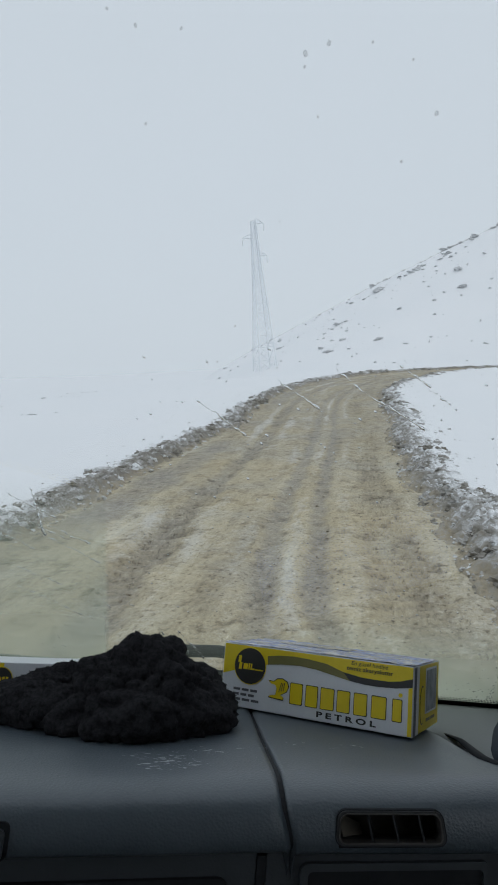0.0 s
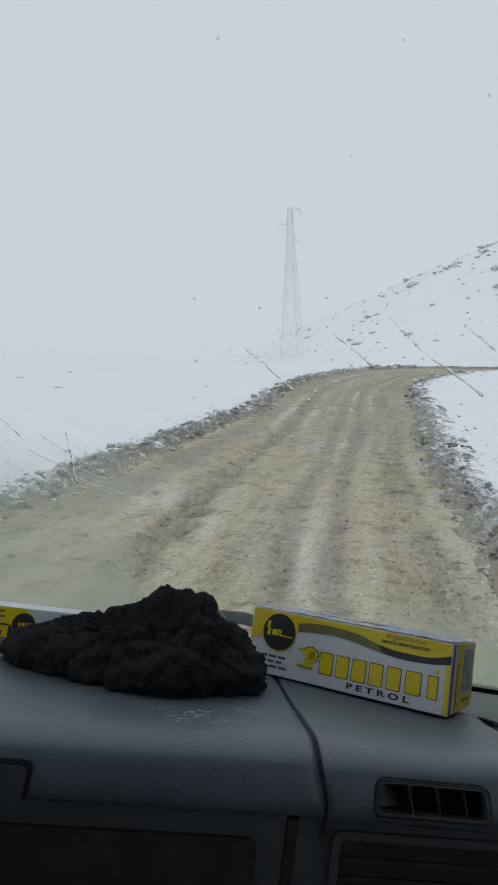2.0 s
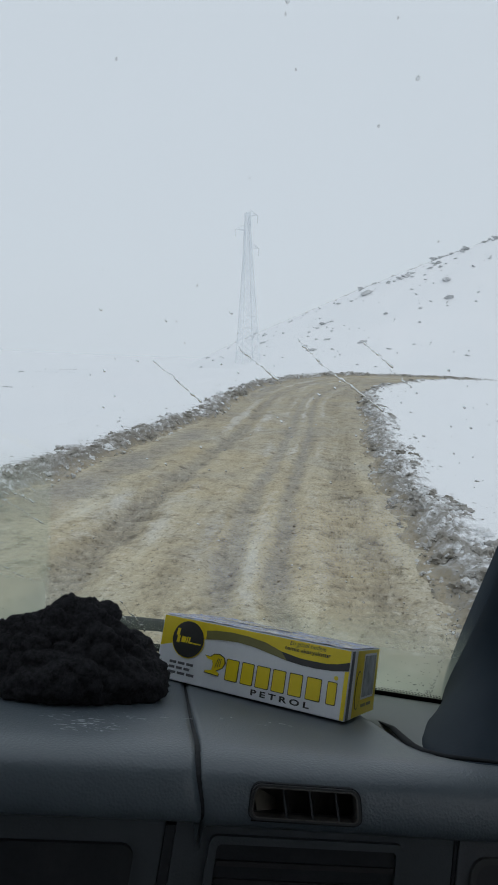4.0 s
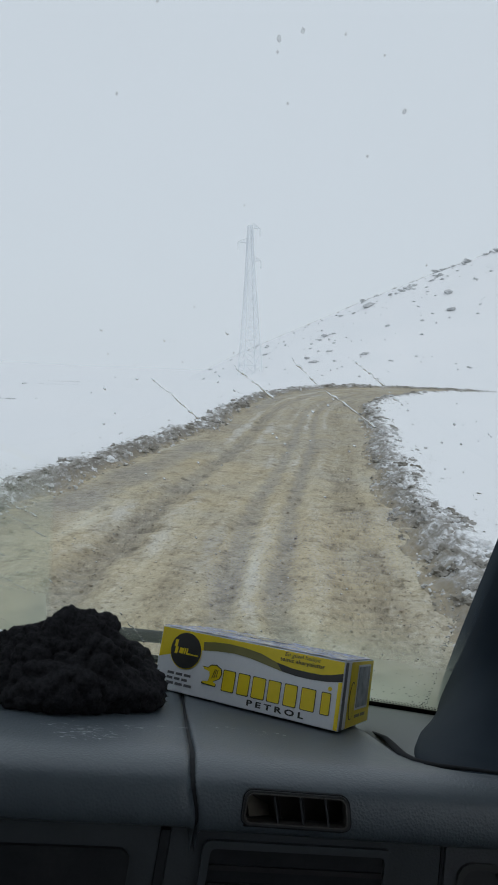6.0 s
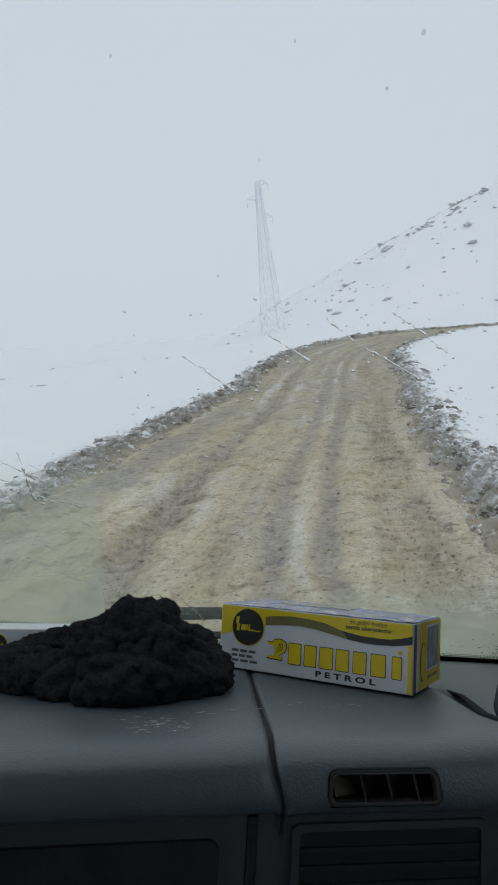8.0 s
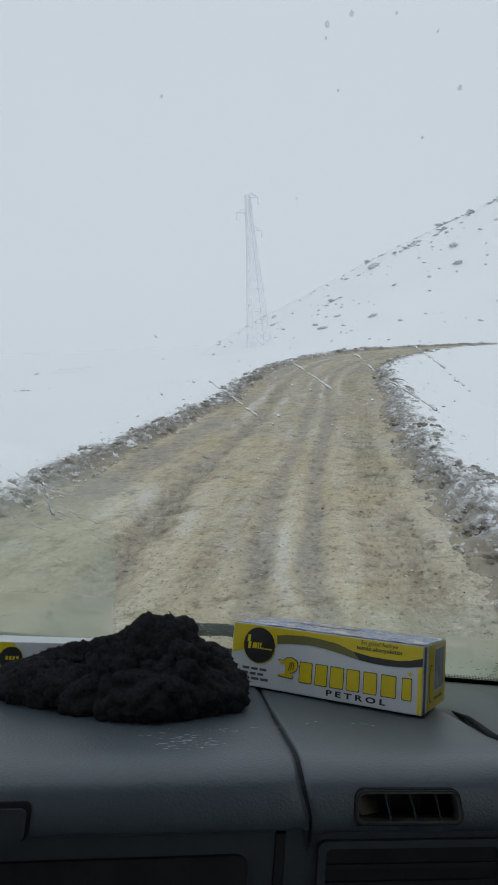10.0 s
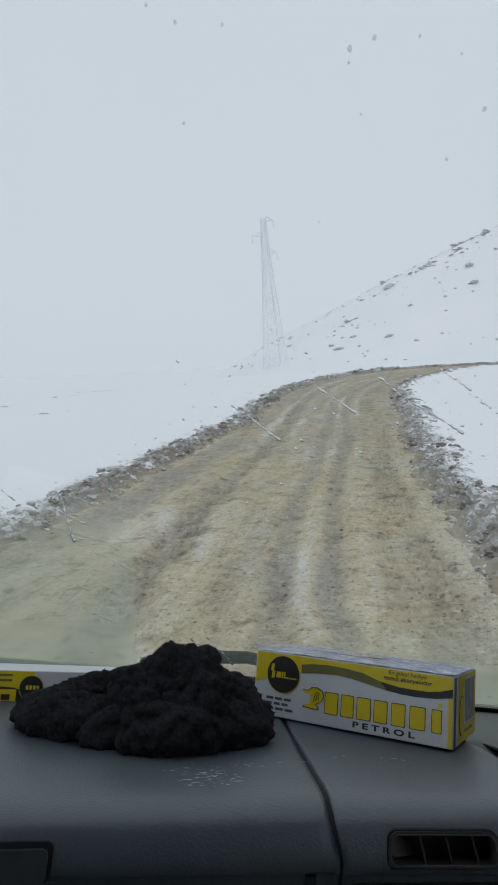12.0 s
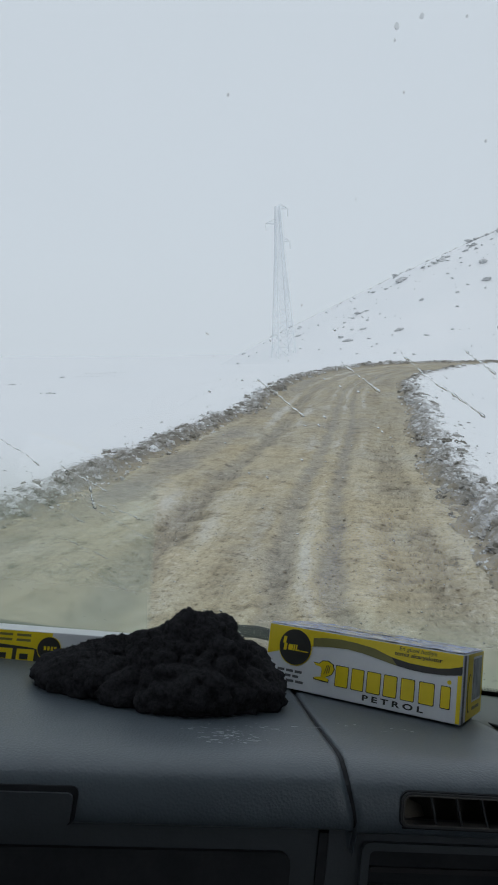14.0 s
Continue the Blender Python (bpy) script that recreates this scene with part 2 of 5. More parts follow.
# Road: wet brown earth, dark wheel tracks, ridges of pale slush; laid out by metres across and along
m, n, l, b = material("muddy_track", 0.72, 0, 0.3)
uv = n.new("ShaderNodeUVMap")
uv.uv_map = "lane"
stretch = n.new("ShaderNodeMapping")
stretch.inputs["Scale"].default_value = (1.0, 0.10, 1.0)
l.new(uv.outputs["UV"], stretch.inputs["Vector"])
drawn = n.new("ShaderNodeMapping")
drawn.inputs["Scale"].default_value = (1.0, 0.70, 1.0)
l.new(uv.outputs["UV"], drawn.inputs["Vector"])
lanes = noise_node(n, l, 2.2, 8, 0.62, stretch.outputs["Vector"])
patch = noise_node(n, l, 0.45, 8, 0.65, uv.outputs["UV"])
grit = noise_node(n, l, 11, 9, 0.75, drawn.outputs["Vector"])
fine = noise_node(n, l, 34, 5, 0.7, drawn.outputs["Vector"])


def joined(kind, a, c):
    """Two values through one sum."""
    k = n.new("ShaderNodeMath")
    k.operation = kind
    for slot, v in zip(k.inputs, (a, c)):
        if isinstance(v, (int, float)):
            slot.default_value = v
        else:
            l.new(v, slot)
    return k.outputs[0]


def times(a, c):
    """One colour multiplied by another."""
    k = n.new("ShaderNodeMix")
    k.data_type, k.blend_type = "RGBA", "MULTIPLY"
    k.inputs["Factor"].default_value = 1.0
    l.new(a, k.inputs["A"])
    l.new(c, k.inputs["B"])
    return k.outputs["Result"]


earth = ramp(n, l, lanes.outputs["Fac"], ((0.34, (0.358, 0.310, 0.216)), (0.46, (0.477, 0.412, 0.282)), (0.58, (0.552, 0.491, 0.350)), (0.70, (0.627, 0.595, 0.475))))
ochre = ramp(n, l, patch.outputs["Fac"], ((0.36, (0.55,) * 3), (0.50, (0, 0, 0))))
c1 = mix(n, l, ochre.outputs["Color"], earth.outputs["Color"], (0.509, 0.418, 0.254))
greyed = ramp(n, l, patch.outputs["Fac"], ((0.50, (0, 0, 0)), (0.66, (0.65,) * 3)))
c1 = mix(n, l, greyed.outputs["Color"], c1, (0.455, 0.429, 0.360))
# Tracks and mud, plus greying with distance and painted tread shade.
rut_tone = n.new("ShaderNodeAttribute")
rut_tone.attribute_name = "rut_tone"
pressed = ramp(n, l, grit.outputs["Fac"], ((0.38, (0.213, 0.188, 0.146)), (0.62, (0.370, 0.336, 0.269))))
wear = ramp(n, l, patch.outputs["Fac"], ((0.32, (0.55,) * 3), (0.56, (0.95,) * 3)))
c2 = mix(n, l, joined("MULTIPLY", rut_tone.outputs["Fac"], wear.outputs["Color"]), c1, pressed.outputs["Color"])
slush = n.new("ShaderNodeAttribute")
slush.attribute_name = "slush"
ragged = joined("ADD", joined("MULTIPLY", slush.outputs["Fac"], 0.9), joined("MULTIPLY", grit.outputs["Fac"], 0.85))
pale = ramp(n, l, ragged, ((0.58, (0, 0, 0)), (1.04, (0.85,) * 3)))
c3 = mix(n, l, pale.outputs["Color"], c2, (0.630, 0.614, 0.557))
pits = ramp(n, l, grit.outputs["Fac"], ((0.345, (0.46, 0.44, 0.41)), (0.405, (0.95,) * 3), (0.57, (1.0,) * 3), (0.66, (1.20,) * 3)))
churn = noise_node(n, l, 3.6, 9, 0.74, drawn.outputs["Vector"])
clots = ramp(n, l, churn.outputs["Fac"], ((0.36, (0.52, 0.505, 0.48)), (0.43, (0.88, 0.87, 0.86)), (0.50, (1.04,) * 3), (0.58, (1.04,) * 3), (0.66, (1.22, 1.24, 1.28))))
flecks = noise_node(n, l, 24, 6, 0.68, drawn.outputs["Vector"])
crumbs = ramp(n, l, flecks.outputs["Fac"], ((0.375, (0.50, 0.48, 0.45)), (0.43, (1.0,) * 3), (0.60, (1.0,) * 3), (0.66, (1.30, 1.31, 1.34))))
grains = ramp(n, l, fine.outputs["Fac"], ((0.33, (0.74,) * 3), (0.48, (1.0,) * 3), (0.68, (1.10,) * 3)))
l.new(times(times(times(times(c3, pits.outputs["Color"]), grains.outputs["Color"]), clots.outputs["Color"]), crumbs.outputs["Color"]), b.inputs["Base Color"])
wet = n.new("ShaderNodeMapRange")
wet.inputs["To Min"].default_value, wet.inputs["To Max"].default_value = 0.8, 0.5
l.new(rut_tone.outputs["Fac"], wet.inputs["Value"])
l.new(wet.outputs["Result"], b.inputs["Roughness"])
under = bump(n, l, b, grit.outputs["Fac"], 0.45, 0.022)
bump(n, l, b, flecks.outputs["Fac"], 0.6, 0.012, under)
M_ROAD = m

# Snow-dusted rock, lightened to paint the fog in front of it.
M_ROCK = two_scale("fog_pale_rock", (0.42, 0.425, 0.43), (0.72, 0.73, 0.74), 1.3, 12, 0.9, 0.2, 0.8, 0.05)
# Near-white colour paints the fog's haze over the steel.
M_FOG_STEEL = two_scale("fog_pale_steel", (0.78, 0.81, 0.84), (0.88, 0.90, 0.92), 0.5, 10, 0.7, 0.3, 0.3, 0.01)

# Carton print
M_WHITE = two_scale("white_carton", (0.70, 0.725, 0.76), (0.76, 0.78, 0.805), 20, 300, 0.4, 0.5, 0.08, 0.0003, vary=0.05)
M_YELLOW = two_scale("yellow_print", (0.78, 0.60, 0.010), (0.85, 0.66, 0.016), 20, 300, 0.38, 0.5, 0.08, 0.0003, vary=0.05)
M_INK = two_scale("black_print", (0.022, 0.023, 0.022), (0.035, 0.035, 0.033), 20, 300, 0.4, 0.5, 0.05, 0.0002, vary=0.05)
M_OLIVE = two_scale("olive_print", (0.16, 0.15, 0.045), (0.21, 0.19, 0.06), 20, 300, 0.4, 0.5, 0.05, 0.0002, vary=0.05)
M_GREYINK = two_scale("grey_print", (0.10, 0.10, 0.11), (0.14, 0.14, 0.15), 30, 300, 0.5)
M_PICTURE = two_scale("grey_picture", (0.16, 0.19, 0.21), (0.45, 0.48, 0.5), 45, 200, 0.4)
# Blue patch added to the lid for its bluish sheen in the glass.
M_BLUE_SHEEN = two_scale("blue_sheen", (0.10, 0.17, 0.36), (0.20, 0.30, 0.52), 25, 200, 0.10, 0.9, 0.2, 0.002)
M_BLUE_SHEEN.node_tree.nodes["Principled BSDF"].inputs["Coat Weight"].default_value = 1.0
# Blue and silver streaks in the film paint the sky's reflection.
m, n, l, b = material("sky_streaked_wrap", 0.12, 0, 0.9)
crease = noise_node(n, l, 26, 5, 0.6)
tint = ramp(n, l, crease.outputs["Fac"], ((0.40, (0.58, 0.61, 0.64)), (0.52, (0.22, 0.33, 0.70)), (0.60, (0.62, 0.66, 0.72)), (0.68, (0.80, 0.83, 0.86))))
l.new(tint.outputs["Color"], b.inputs["Base Color"])
bump(n, l, b, crease.outputs["Fac"], 0.6, 0.004)
M_WRAP = m

# Wool
m, n, l, b = material("black_wool", 0.95, 0, 0.1)
fz = noise_node(n, l, 260, 4, 0.7)
r = ramp(n, l, fz.outputs["Fac"], ((0.3, (0.010, 0.010, 0.011)), (0.7, (0.034, 0.034, 0.038))))
l.new(r.outputs["Color"], b.inputs["Base Color"])
bump(n, l, b, fz.outputs["Fac"], 0.7, 0.002)
M_WOOL = m


# ---- builders ----
def mesh_of(name, bm, mat, smooth=False):
    me = bpy.data.meshes.new(name)
    bm.normal_update()
    bm.to_mesh(me)
    bm.free()
    me.materials.append(mat)
    if smooth:
        for p in me.polygons:
            p.use_smooth = True
    return me


def part(name, bm, mat, parent, label="", smooth=False):
    ob = new(name, mesh_of(name, bm, mat, smooth))
    ob.parent = parent
    return tagged(ob, label)


def thing(name, m, label, category, group="", kind=""):
    ob = new(name)
    ob.matrix_world = m
    ob.empty_display_size = 0.05
    return tagged(ob, label, category, group, kind)


def box_into(bm, lo, hi, bev=0.0, m=None):
    ret = bmesh.ops.create_cube(bm, size=1.0)
    vs = ret["verts"]
    for v in vs:
        for k in range(3):
            v.co[k] = lo[k] + (v.co[k] + 0.5) * (hi[k] - lo[k])
    if bev:
        es = list({e for v in vs for e in v.link_edges})
        vs = bmesh.ops.bevel(bm, geom=es, offset=bev, segments=2, affect="EDGES", profile=0.5)["verts"]
    if m is not None:
        bmesh.ops.transform(bm, matrix=m, verts=list(vs))
    return bm


def box(lo, hi, bev=0.0, m=None):
    return box_into(bmesh.new(), lo, hi, bev, m)


def tube_into(bm, path, radii, sides=8, flat=1.0, up=Vector((0, 0, 1))):
    rings = []
    for k, p in enumerate(path):
        a, c = path[max(k - 1, 0)], path[min(k + 1, len(path) - 1)]
        d = (Vector(c) - Vector(a)).normalized()
        side = d.cross(up)
        side = side.normalized() if side.length > 1e-6 else Vector((1, 0, 0))
        top = side.cross(d)
        r = radii[k] if isinstance(radii, (list, tuple)) else radii
        rings.append([bm.verts.new(Vector(p) + side * (r * math.cos(q)) + top * (r * flat * math.sin(q))) for q in (2 * math.pi * j / sides for j in range(sides))])
    for a, c in zip(rings, rings[1:]):
        for j in range(sides):
            bm.faces.new((a[j], a[(j + 1) % sides], c[(j + 1) % sides], c[j]))
    bm.faces.new(rings[0][::-1])
    bm.faces.new(rings[-1])
    return bm


def grid(bm, pts):
    """Faces over rows of points."""
    vs = [[bm.verts.new(p) for p in row] for row in pts]
    for a, c in zip(vs, vs[1:]):
        for j in range(len(a) - 1):
            bm.faces.new((a[j], a[j + 1], c[j + 1], c[j]))
    return vs


def slab(outline, lo, hi, axis="y"):
    """A flat shape with thickness; the outline lies in x and z, the thickness in y."""
    bm = bmesh.new()
    near = [bm.verts.new((x, lo, z)) for x, z in outline]
    far = [bm.verts.new((x, hi, z)) for x, z in outline]
    bm.faces.new(near)
    bm.faces.new(far[::-1])
    for j in range(len(near)):
        k = (j + 1) % len(near)
        bm.faces.new((near[j], far[j], far[k], near[k]))
    bmesh.ops.recalc_face_normals(bm, faces=bm.faces[:])
    return bm


def letters(text, size, x, z, y, mat, parent, name, width=None, shear=0.0, bold=0.0, space=1.0, turn=None, label=""):
    """Writing as thin raised letters, on a face that looks to -y."""
    cu = bpy.data.curves.new(name, "FONT")
    cu.body, cu.size, cu.extrude, cu.shear, cu.offset, cu.space_character = text, size, 0.00012, shear, bold, space
    ob = new(name, cu)
    bpy.context.view_layer.update()
    me = bpy.data.meshes.new_from_object(ob.evaluated_get(bpy.context.evaluated_depsgraph_get()))
    bpy.data.objects.remove(ob)
    xs = [v.co.x for v in me.vertices]
    k = width / (max(xs) - min(xs)) if width else 1.0
    x0 = min(xs)
    me.transform(Matrix(((k, 0, 0, x - k * x0), (0, 0, 1, y), (0, 1, 0, z), (0, 0, 0, 1))))
    me.flip_normals()
    me.materials.clear()
    me.materials.append(mat)
    out = new(name, me)
    out.parent = parent
    if turn is not None:
        me.transform(turn)
    return tagged(out, label)


def unit_ball(sub):
    bm = bmesh.new()
    bmesh.ops.create_icosphere(bm, subdivisions=sub, radius=1.0)
    bm.verts.index_update()
    out = [v.co.copy() for v in bm.verts], [[v.index for v in f.verts] for f in bm.faces]
    bm.free()
    return out


BALLS = {sub: unit_ball(sub) for sub in (1, 2, 3)}


def lump_points(centre, size, seed, sub=1, rough=0.35, squash=0.7):
    """Points of a rough clod or stone."""
    off = Vector((seed * 7.31, seed * 3.77, seed * 1.93))
    turn = Euler((seed * 1.3, seed * 2.1, seed * 0.7)).to_matrix()
    out = []
    for co in BALLS[sub][0]:
        k = 1 + rough * noise.noise(co * 1.6 + off) + 0.5 * rough * noise.noise(co * 3.7 + off)
        p = turn @ (co * k)
        out.append((centre[0] + p.x * size, centre[1] + p.y * size, centre[2] + p.z * size * squash))
    return out


def lump(bm, centre, size, seed, sub=1, rough=0.35, squash=0.7):
    vs = [bm.verts.new(p) for p in lump_points(centre, size, seed, sub, rough, squash)]
    for f in BALLS[sub][1]:
        bm.faces.new([vs[k] for k in f])


def heap(name, mat, label, category, rows, smooth=True):
    """Many clods or stones as one object; rows of centre, size, seed, sub, rough, squash."""
    verts, faces = [], []
    for row in rows:
        base = len(verts)
        verts += lump_points(*row)
        faces += [[base + k for k in f] for f in BALLS[row[3]][1]]
    me = bpy.data.meshes.new(name)
    me.from_pydata(verts, [], faces)
    me.materials.append(mat)
    if smooth:
        me.polygons.foreach_set("use_smooth", [True] * len(me.polygons))
    return tagged(new(name, me), label, category, kind="stuff")


def smoothstep(a, c, x):
    t = np.clip((x - a) / (c - a), 0, 1)
    return t * t * (3 - 2 * t)


# ---- the track's line ----
LANE = []
px, py, head, along = -1.73 - 0.175 * 30, -30.0, math.atan(0.175), -30.0
while along < 112:
    LANE.append((px, py, head, along))
    step = 0.4
    if along > 27:
        head = min(head + radians(1.75) * step, radians(66))
    px, py, along = px + step * math.sin(head), py + step * math.cos(head), along + step
LANE_XY = np.array([(a, c) for a, c, _, _ in LANE])
LANE_H = np.array([h for _, _, h, _ in LANE])
LEFT_EDGE, RIGHT_EDGE = 1.85, 2.20


def lane_point(s, u):
    k = np.clip((s + 30) / 0.4, 0, len(LANE) - 1.001)
    i = int(k)
    f = k - i
    c = LANE_XY[i] * (1 - f) + LANE_XY[i + 1] * f
    h = LANE_H[i]
    return c[0] + u * math.cos(h), c[1] - u * math.sin(h)


def land(x, y):
    """Height of the open snow."""
    z = 0.05 * np.sin(x * 0.21 + 1) * np.sin(y * 0.17) + 0.12 * np.sin(x * 0.05 + 2) * np.cos(y * 0.043)
    side = x - (-1.73 + 0.175 * np.minimum(y, 60))
    z = z - 2.6 * smoothstep(6, 70, -side) - 5 * smoothstep(70, 400, -side)
    z = z + 0.05 * np.maximum(side - 5, 0) * (1 - smoothstep(45, 75, y)) * (side < 90) + 0 * z
    z = z + 0.7 * smoothstep(15, 45, y) - 1.6 * smoothstep(72, 110, y)
    hill = np.maximum(x + 7 + 3 * np.sin(y * 0.05), 0)
    z = z + 70 * np.tanh(0.51 * hill / 70) * smoothstep(84, 140, y)
    return z


def lane_distance(x, y):
    d = np.full(x.shape, 1e9)
    for c in LANE_XY[::2]:
        d = np.minimum(d, (x - c[0]) ** 2 + (y - c[1]) ** 2)
    return np.sqrt(d)


def lane_height(x, y):
    """The track climbs to a crest, bends along it and drops out of sight behind the shoulder."""
    x, y = np.asarray(x, float), np.asarray(y, float)
    return 1.08 * smoothstep(14, 46, y) - 1.5 * smoothstep(17, 34, x) * smoothstep(40, 48, y)


# ---- ground: one sheet of snow to the horizon ----
gx = 2.0 + 1400 * np.sinh(np.linspace(-1, 1, 250) * 6.2) / np.sinh(6.2)
gy = 20 + 1800 * np.sinh(np.linspace(-0.86, 1, 280) * 6.0) / np.sinh(6.0)
X, Y = np.meshgrid(gx, gy)
D = lane_distance(X, Y)
wild = land(X, Y)
near = smoothstep(4.4, 11.0, D)
Z = near * wild + (1 - near) * (lane_height(X, Y) - 0.06 + 0.12 * smoothstep(3.4, 5.4, D))
Z = np.where(D < 2.9, lane_height(X, Y) - 0.4, Z)
me = bpy.data.meshes.new("ground")
ny, nx = X.shape
idx = np.arange(nx * ny).reshape(ny, nx)
faces = np.stack([idx[:-1, :-1], idx[:-1, 1:], idx[1:, 1:], idx[1:, :-1]], -1).reshape(-1, 4)
me.from_pydata(np.stack([X, Y, Z], -1).reshape(-1, 3).tolist(), [], faces.tolist())
me.materials.append(M_SNOW)
for p in me.polygons:
    p.use_smooth = True
tagged(new("ground", me), "open snow-covered mountainside under a white sky", "ground", kind="structure")

# ---- road ----
def steps(lo, hi, first, grow):
    out, d = [lo], first
    while out[-1] < hi:
        out.append(out[-1] + d)
        d *= grow
    return out


def weave(s):
    """How the wheel tracks wander from side to side."""
    return 0.09 * math.sin(s * 0.17) + 0.05 * math.sin(s * 0.41 + 1)


def pull(s):
    """How far the wheel tracks keep to the right before they swing into the bend."""
    return 0.52 * math.exp(-(max(s, 3.5) - 5.0) / 6.0)


# wheel tracks: place across, half width, depth
TRACKS = ((-0.80, 0.20, 0.045), (0.39, 0.13, 0.030), (0.84, 0.11, 0.030), (1.56, 0.27, 0.040))
# ridges of pale slush squeezed out beside them
RIDGES = ((-0.46, 0.12, 0.50), (-1.14, 0.15, 0.60), (0.14, 0.12, 0.40), (0.62, 0.070, 0.62), (1.16, 0.10, 0.40), (-0.15, 0.30, 0.25))
ss = list(np.arange(-28, 2, 0.8)) + steps(2.0, 92.0, 0.02, 1.0043)
us = np.linspace(-3.1, 3.1, 180)
verts, lane_uv, rut_tonev, slushv = [], [], [], []
for s in ss:
    shift = weave(s) + pull(s)
    for u in us:
        x, y = lane_point(s, u)
        fray = 0.05 * noise.noise(Vector((s * 0.9, u * 0.7, 4))) + 0.06 * noise.noise(Vector((s * 2.6, u * 2.0, 6))) + 0.05 * noise.noise(Vector((s * 7.0, u * 7.0, 11)))
        k = [math.exp(-(((u - c - shift - fray) / w) ** 4)) for c, w, _ in TRACKS]
        patchy = 0.5 + 0.8 * noise.noise(Vector((s * 0.22, u * 0.35, 30))) + 0.6 * noise.noise(Vector((s * 0.9, u * 1.2, 34)))
        r = [a * math.exp(-(((u - c - shift - 1.6 * fray) / w) ** 2)) for c, w, a in RIDGES]
        z = float(lane_height(x, y)) - sum(a * d for a, (_, _, d) in zip(k, TRACKS)) + 0.012 * min(1.0, sum(r))
        z += 0.020 * noise.noise(Vector((x * 0.7, y * 0.7, 1))) + 0.012 * noise.noise(Vector((x * 3, y * 3, 8))) + 0.012 * max(-0.2, noise.noise(Vector((x * 9, y * 9, 12)))) + 0.008 * max(-0.1, noise.noise(Vector((x * 19, y * 19, 14))))
        z += 0.010 * noise.noise(Vector((u * 3.2, s * 0.16, 15)))
        # Tread lugs; their hollows are also darkened below to paint the shade.
        tread = (k[3] + 0.6 * k[0]) * min(1.0, max(0.0, 0.85 + noise.noise(Vector((s * 0.3, 7, 2)))))
        wave = math.sin(s * 36 + 7 * abs(u - TRACKS[3][0] - shift) + 1.2 * noise.noise(Vector((x * 1.5, y * 1.5, 3))))
        z += 0.034 * tread * wave
        z -= 0.06 * max(0.0, abs(u) - 2.35)
        verts.append((x, y, z))
        lane_uv.append((u, s))
        mud = 0.95 * math.exp(-(((u + 1.55 + 2 * fray) / 0.38) ** 4)) * min(1.0, max(0.0, 0.8 + 1.1 * noise.noise(Vector((s * 0.25, u * 0.8, 41)))))
        # Past 8 m the whole width is greyed with distance.
        rut_tonev.append(min(1.0, max(0.85 * sum(k[:3]) + k[3] * 0.30, mud, 0.45 * float(smoothstep(8, 20, s))) + 0.80 * tread * max(0.0, -wave)))
        slushv.append(min(1.0, sum(r) * max(0.0, patchy) + 0.35 * max(0.0, abs(u) - 1.75)))
nu = len(us)
idx = np.arange(len(verts)).reshape(len(ss), nu)
faces = np.stack([idx[:-1, :-1], idx[:-1, 1:], idx[1:, 1:], idx[1:, :-1]], -1).reshape(-1, 4)
me = bpy.data.meshes.new("road")
me.from_pydata(verts, [], faces.tolist())
me.materials.append(M_ROAD)
layer = me.uv_layers.new(name="lane")
loops = np.empty(len(me.loops), dtype=np.int64)
me.loops.foreach_get("vertex_index", loops)
layer.data.foreach_set("uv", np.array(lane_uv, dtype=np.float32)[loops].ravel())
for key, values in (("rut_tone", rut_tonev), ("slush", slushv)):
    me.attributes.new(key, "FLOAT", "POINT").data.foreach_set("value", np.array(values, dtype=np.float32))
me.polygons.foreach_set("use_smooth", [True] * len(me.polygons))
tagged(new("road", me), "rutted brown mud track with slush and trodden snow", "road", kind="structure")


# ---- banks of churned snow beside the track ----
def bank_point(s, side, out):
    """A place on the bank, out metres from the track's edge, and how clean its snow is."""
    edge = (LEFT_EDGE if side < 0 else RIGHT_EDGE) + 0.30 * noise.noise(Vector((s * 0.22, side * 5, 2))) + 0.16 * noise.noise(Vector((s * 1.1, side * 5, 7)))
    if side > 0:
        edge += 0.26 * math.exp(-(max(s, 3.5) - 5.0) / 5.0)
    x, y = lane_point(s, side * (edge + out))
    rise = 0.5 + 0.5 * noise.noise(Vector((s * 0.33, side * 3, 4)))
    z = 0.004 + (0.07 + 0.12 * rise) * float(smoothstep(0.05, 0.55, out)) * (1 - 0.75 * float(smoothstep(0.65, 1.7, out)))
    rough = math.exp(-(((out - 0.45) / 0.40) ** 2)) * (0.55 + 0.6 * rise) + 0.30 * math.exp(-((out / 0.30) ** 2))
    p = Vector((x, y, side * 9.0))
    z += rough * (0.10 * noise.noise(p * 2.6) + 0.09 * noise.noise(p * 6.0) + 0.055 * noise.noise(p * 13.0) + 0.030 * noise.noise(p * 27.0))
    clean = 0.14 + 0.34 * float(smoothstep(0.0, 0.50, out)) + 0.42 * float(smoothstep(0.40, 1.05, out)) + 0.30 * float(smoothstep(0.85, 1.5, out))
    clean -= 0.16 * rise * math.exp(-(((out - 0.45) / 0.35) ** 2))
    dirt = 0.5 + noise.noise(Vector((s * 0.55, out * 1.4, side * 3 + 12))) + 0.7 * noise.noise(Vector((s * 1.7, out * 3.0, side * 3 + 19)))
    clean -= (0.20 if side < 0 else 0.12) * max(0.0, dirt) * (1 - float(smoothstep(0.75, 1.55, out)))
    return (x, y, float(lane_height(x, y)) + z), clean


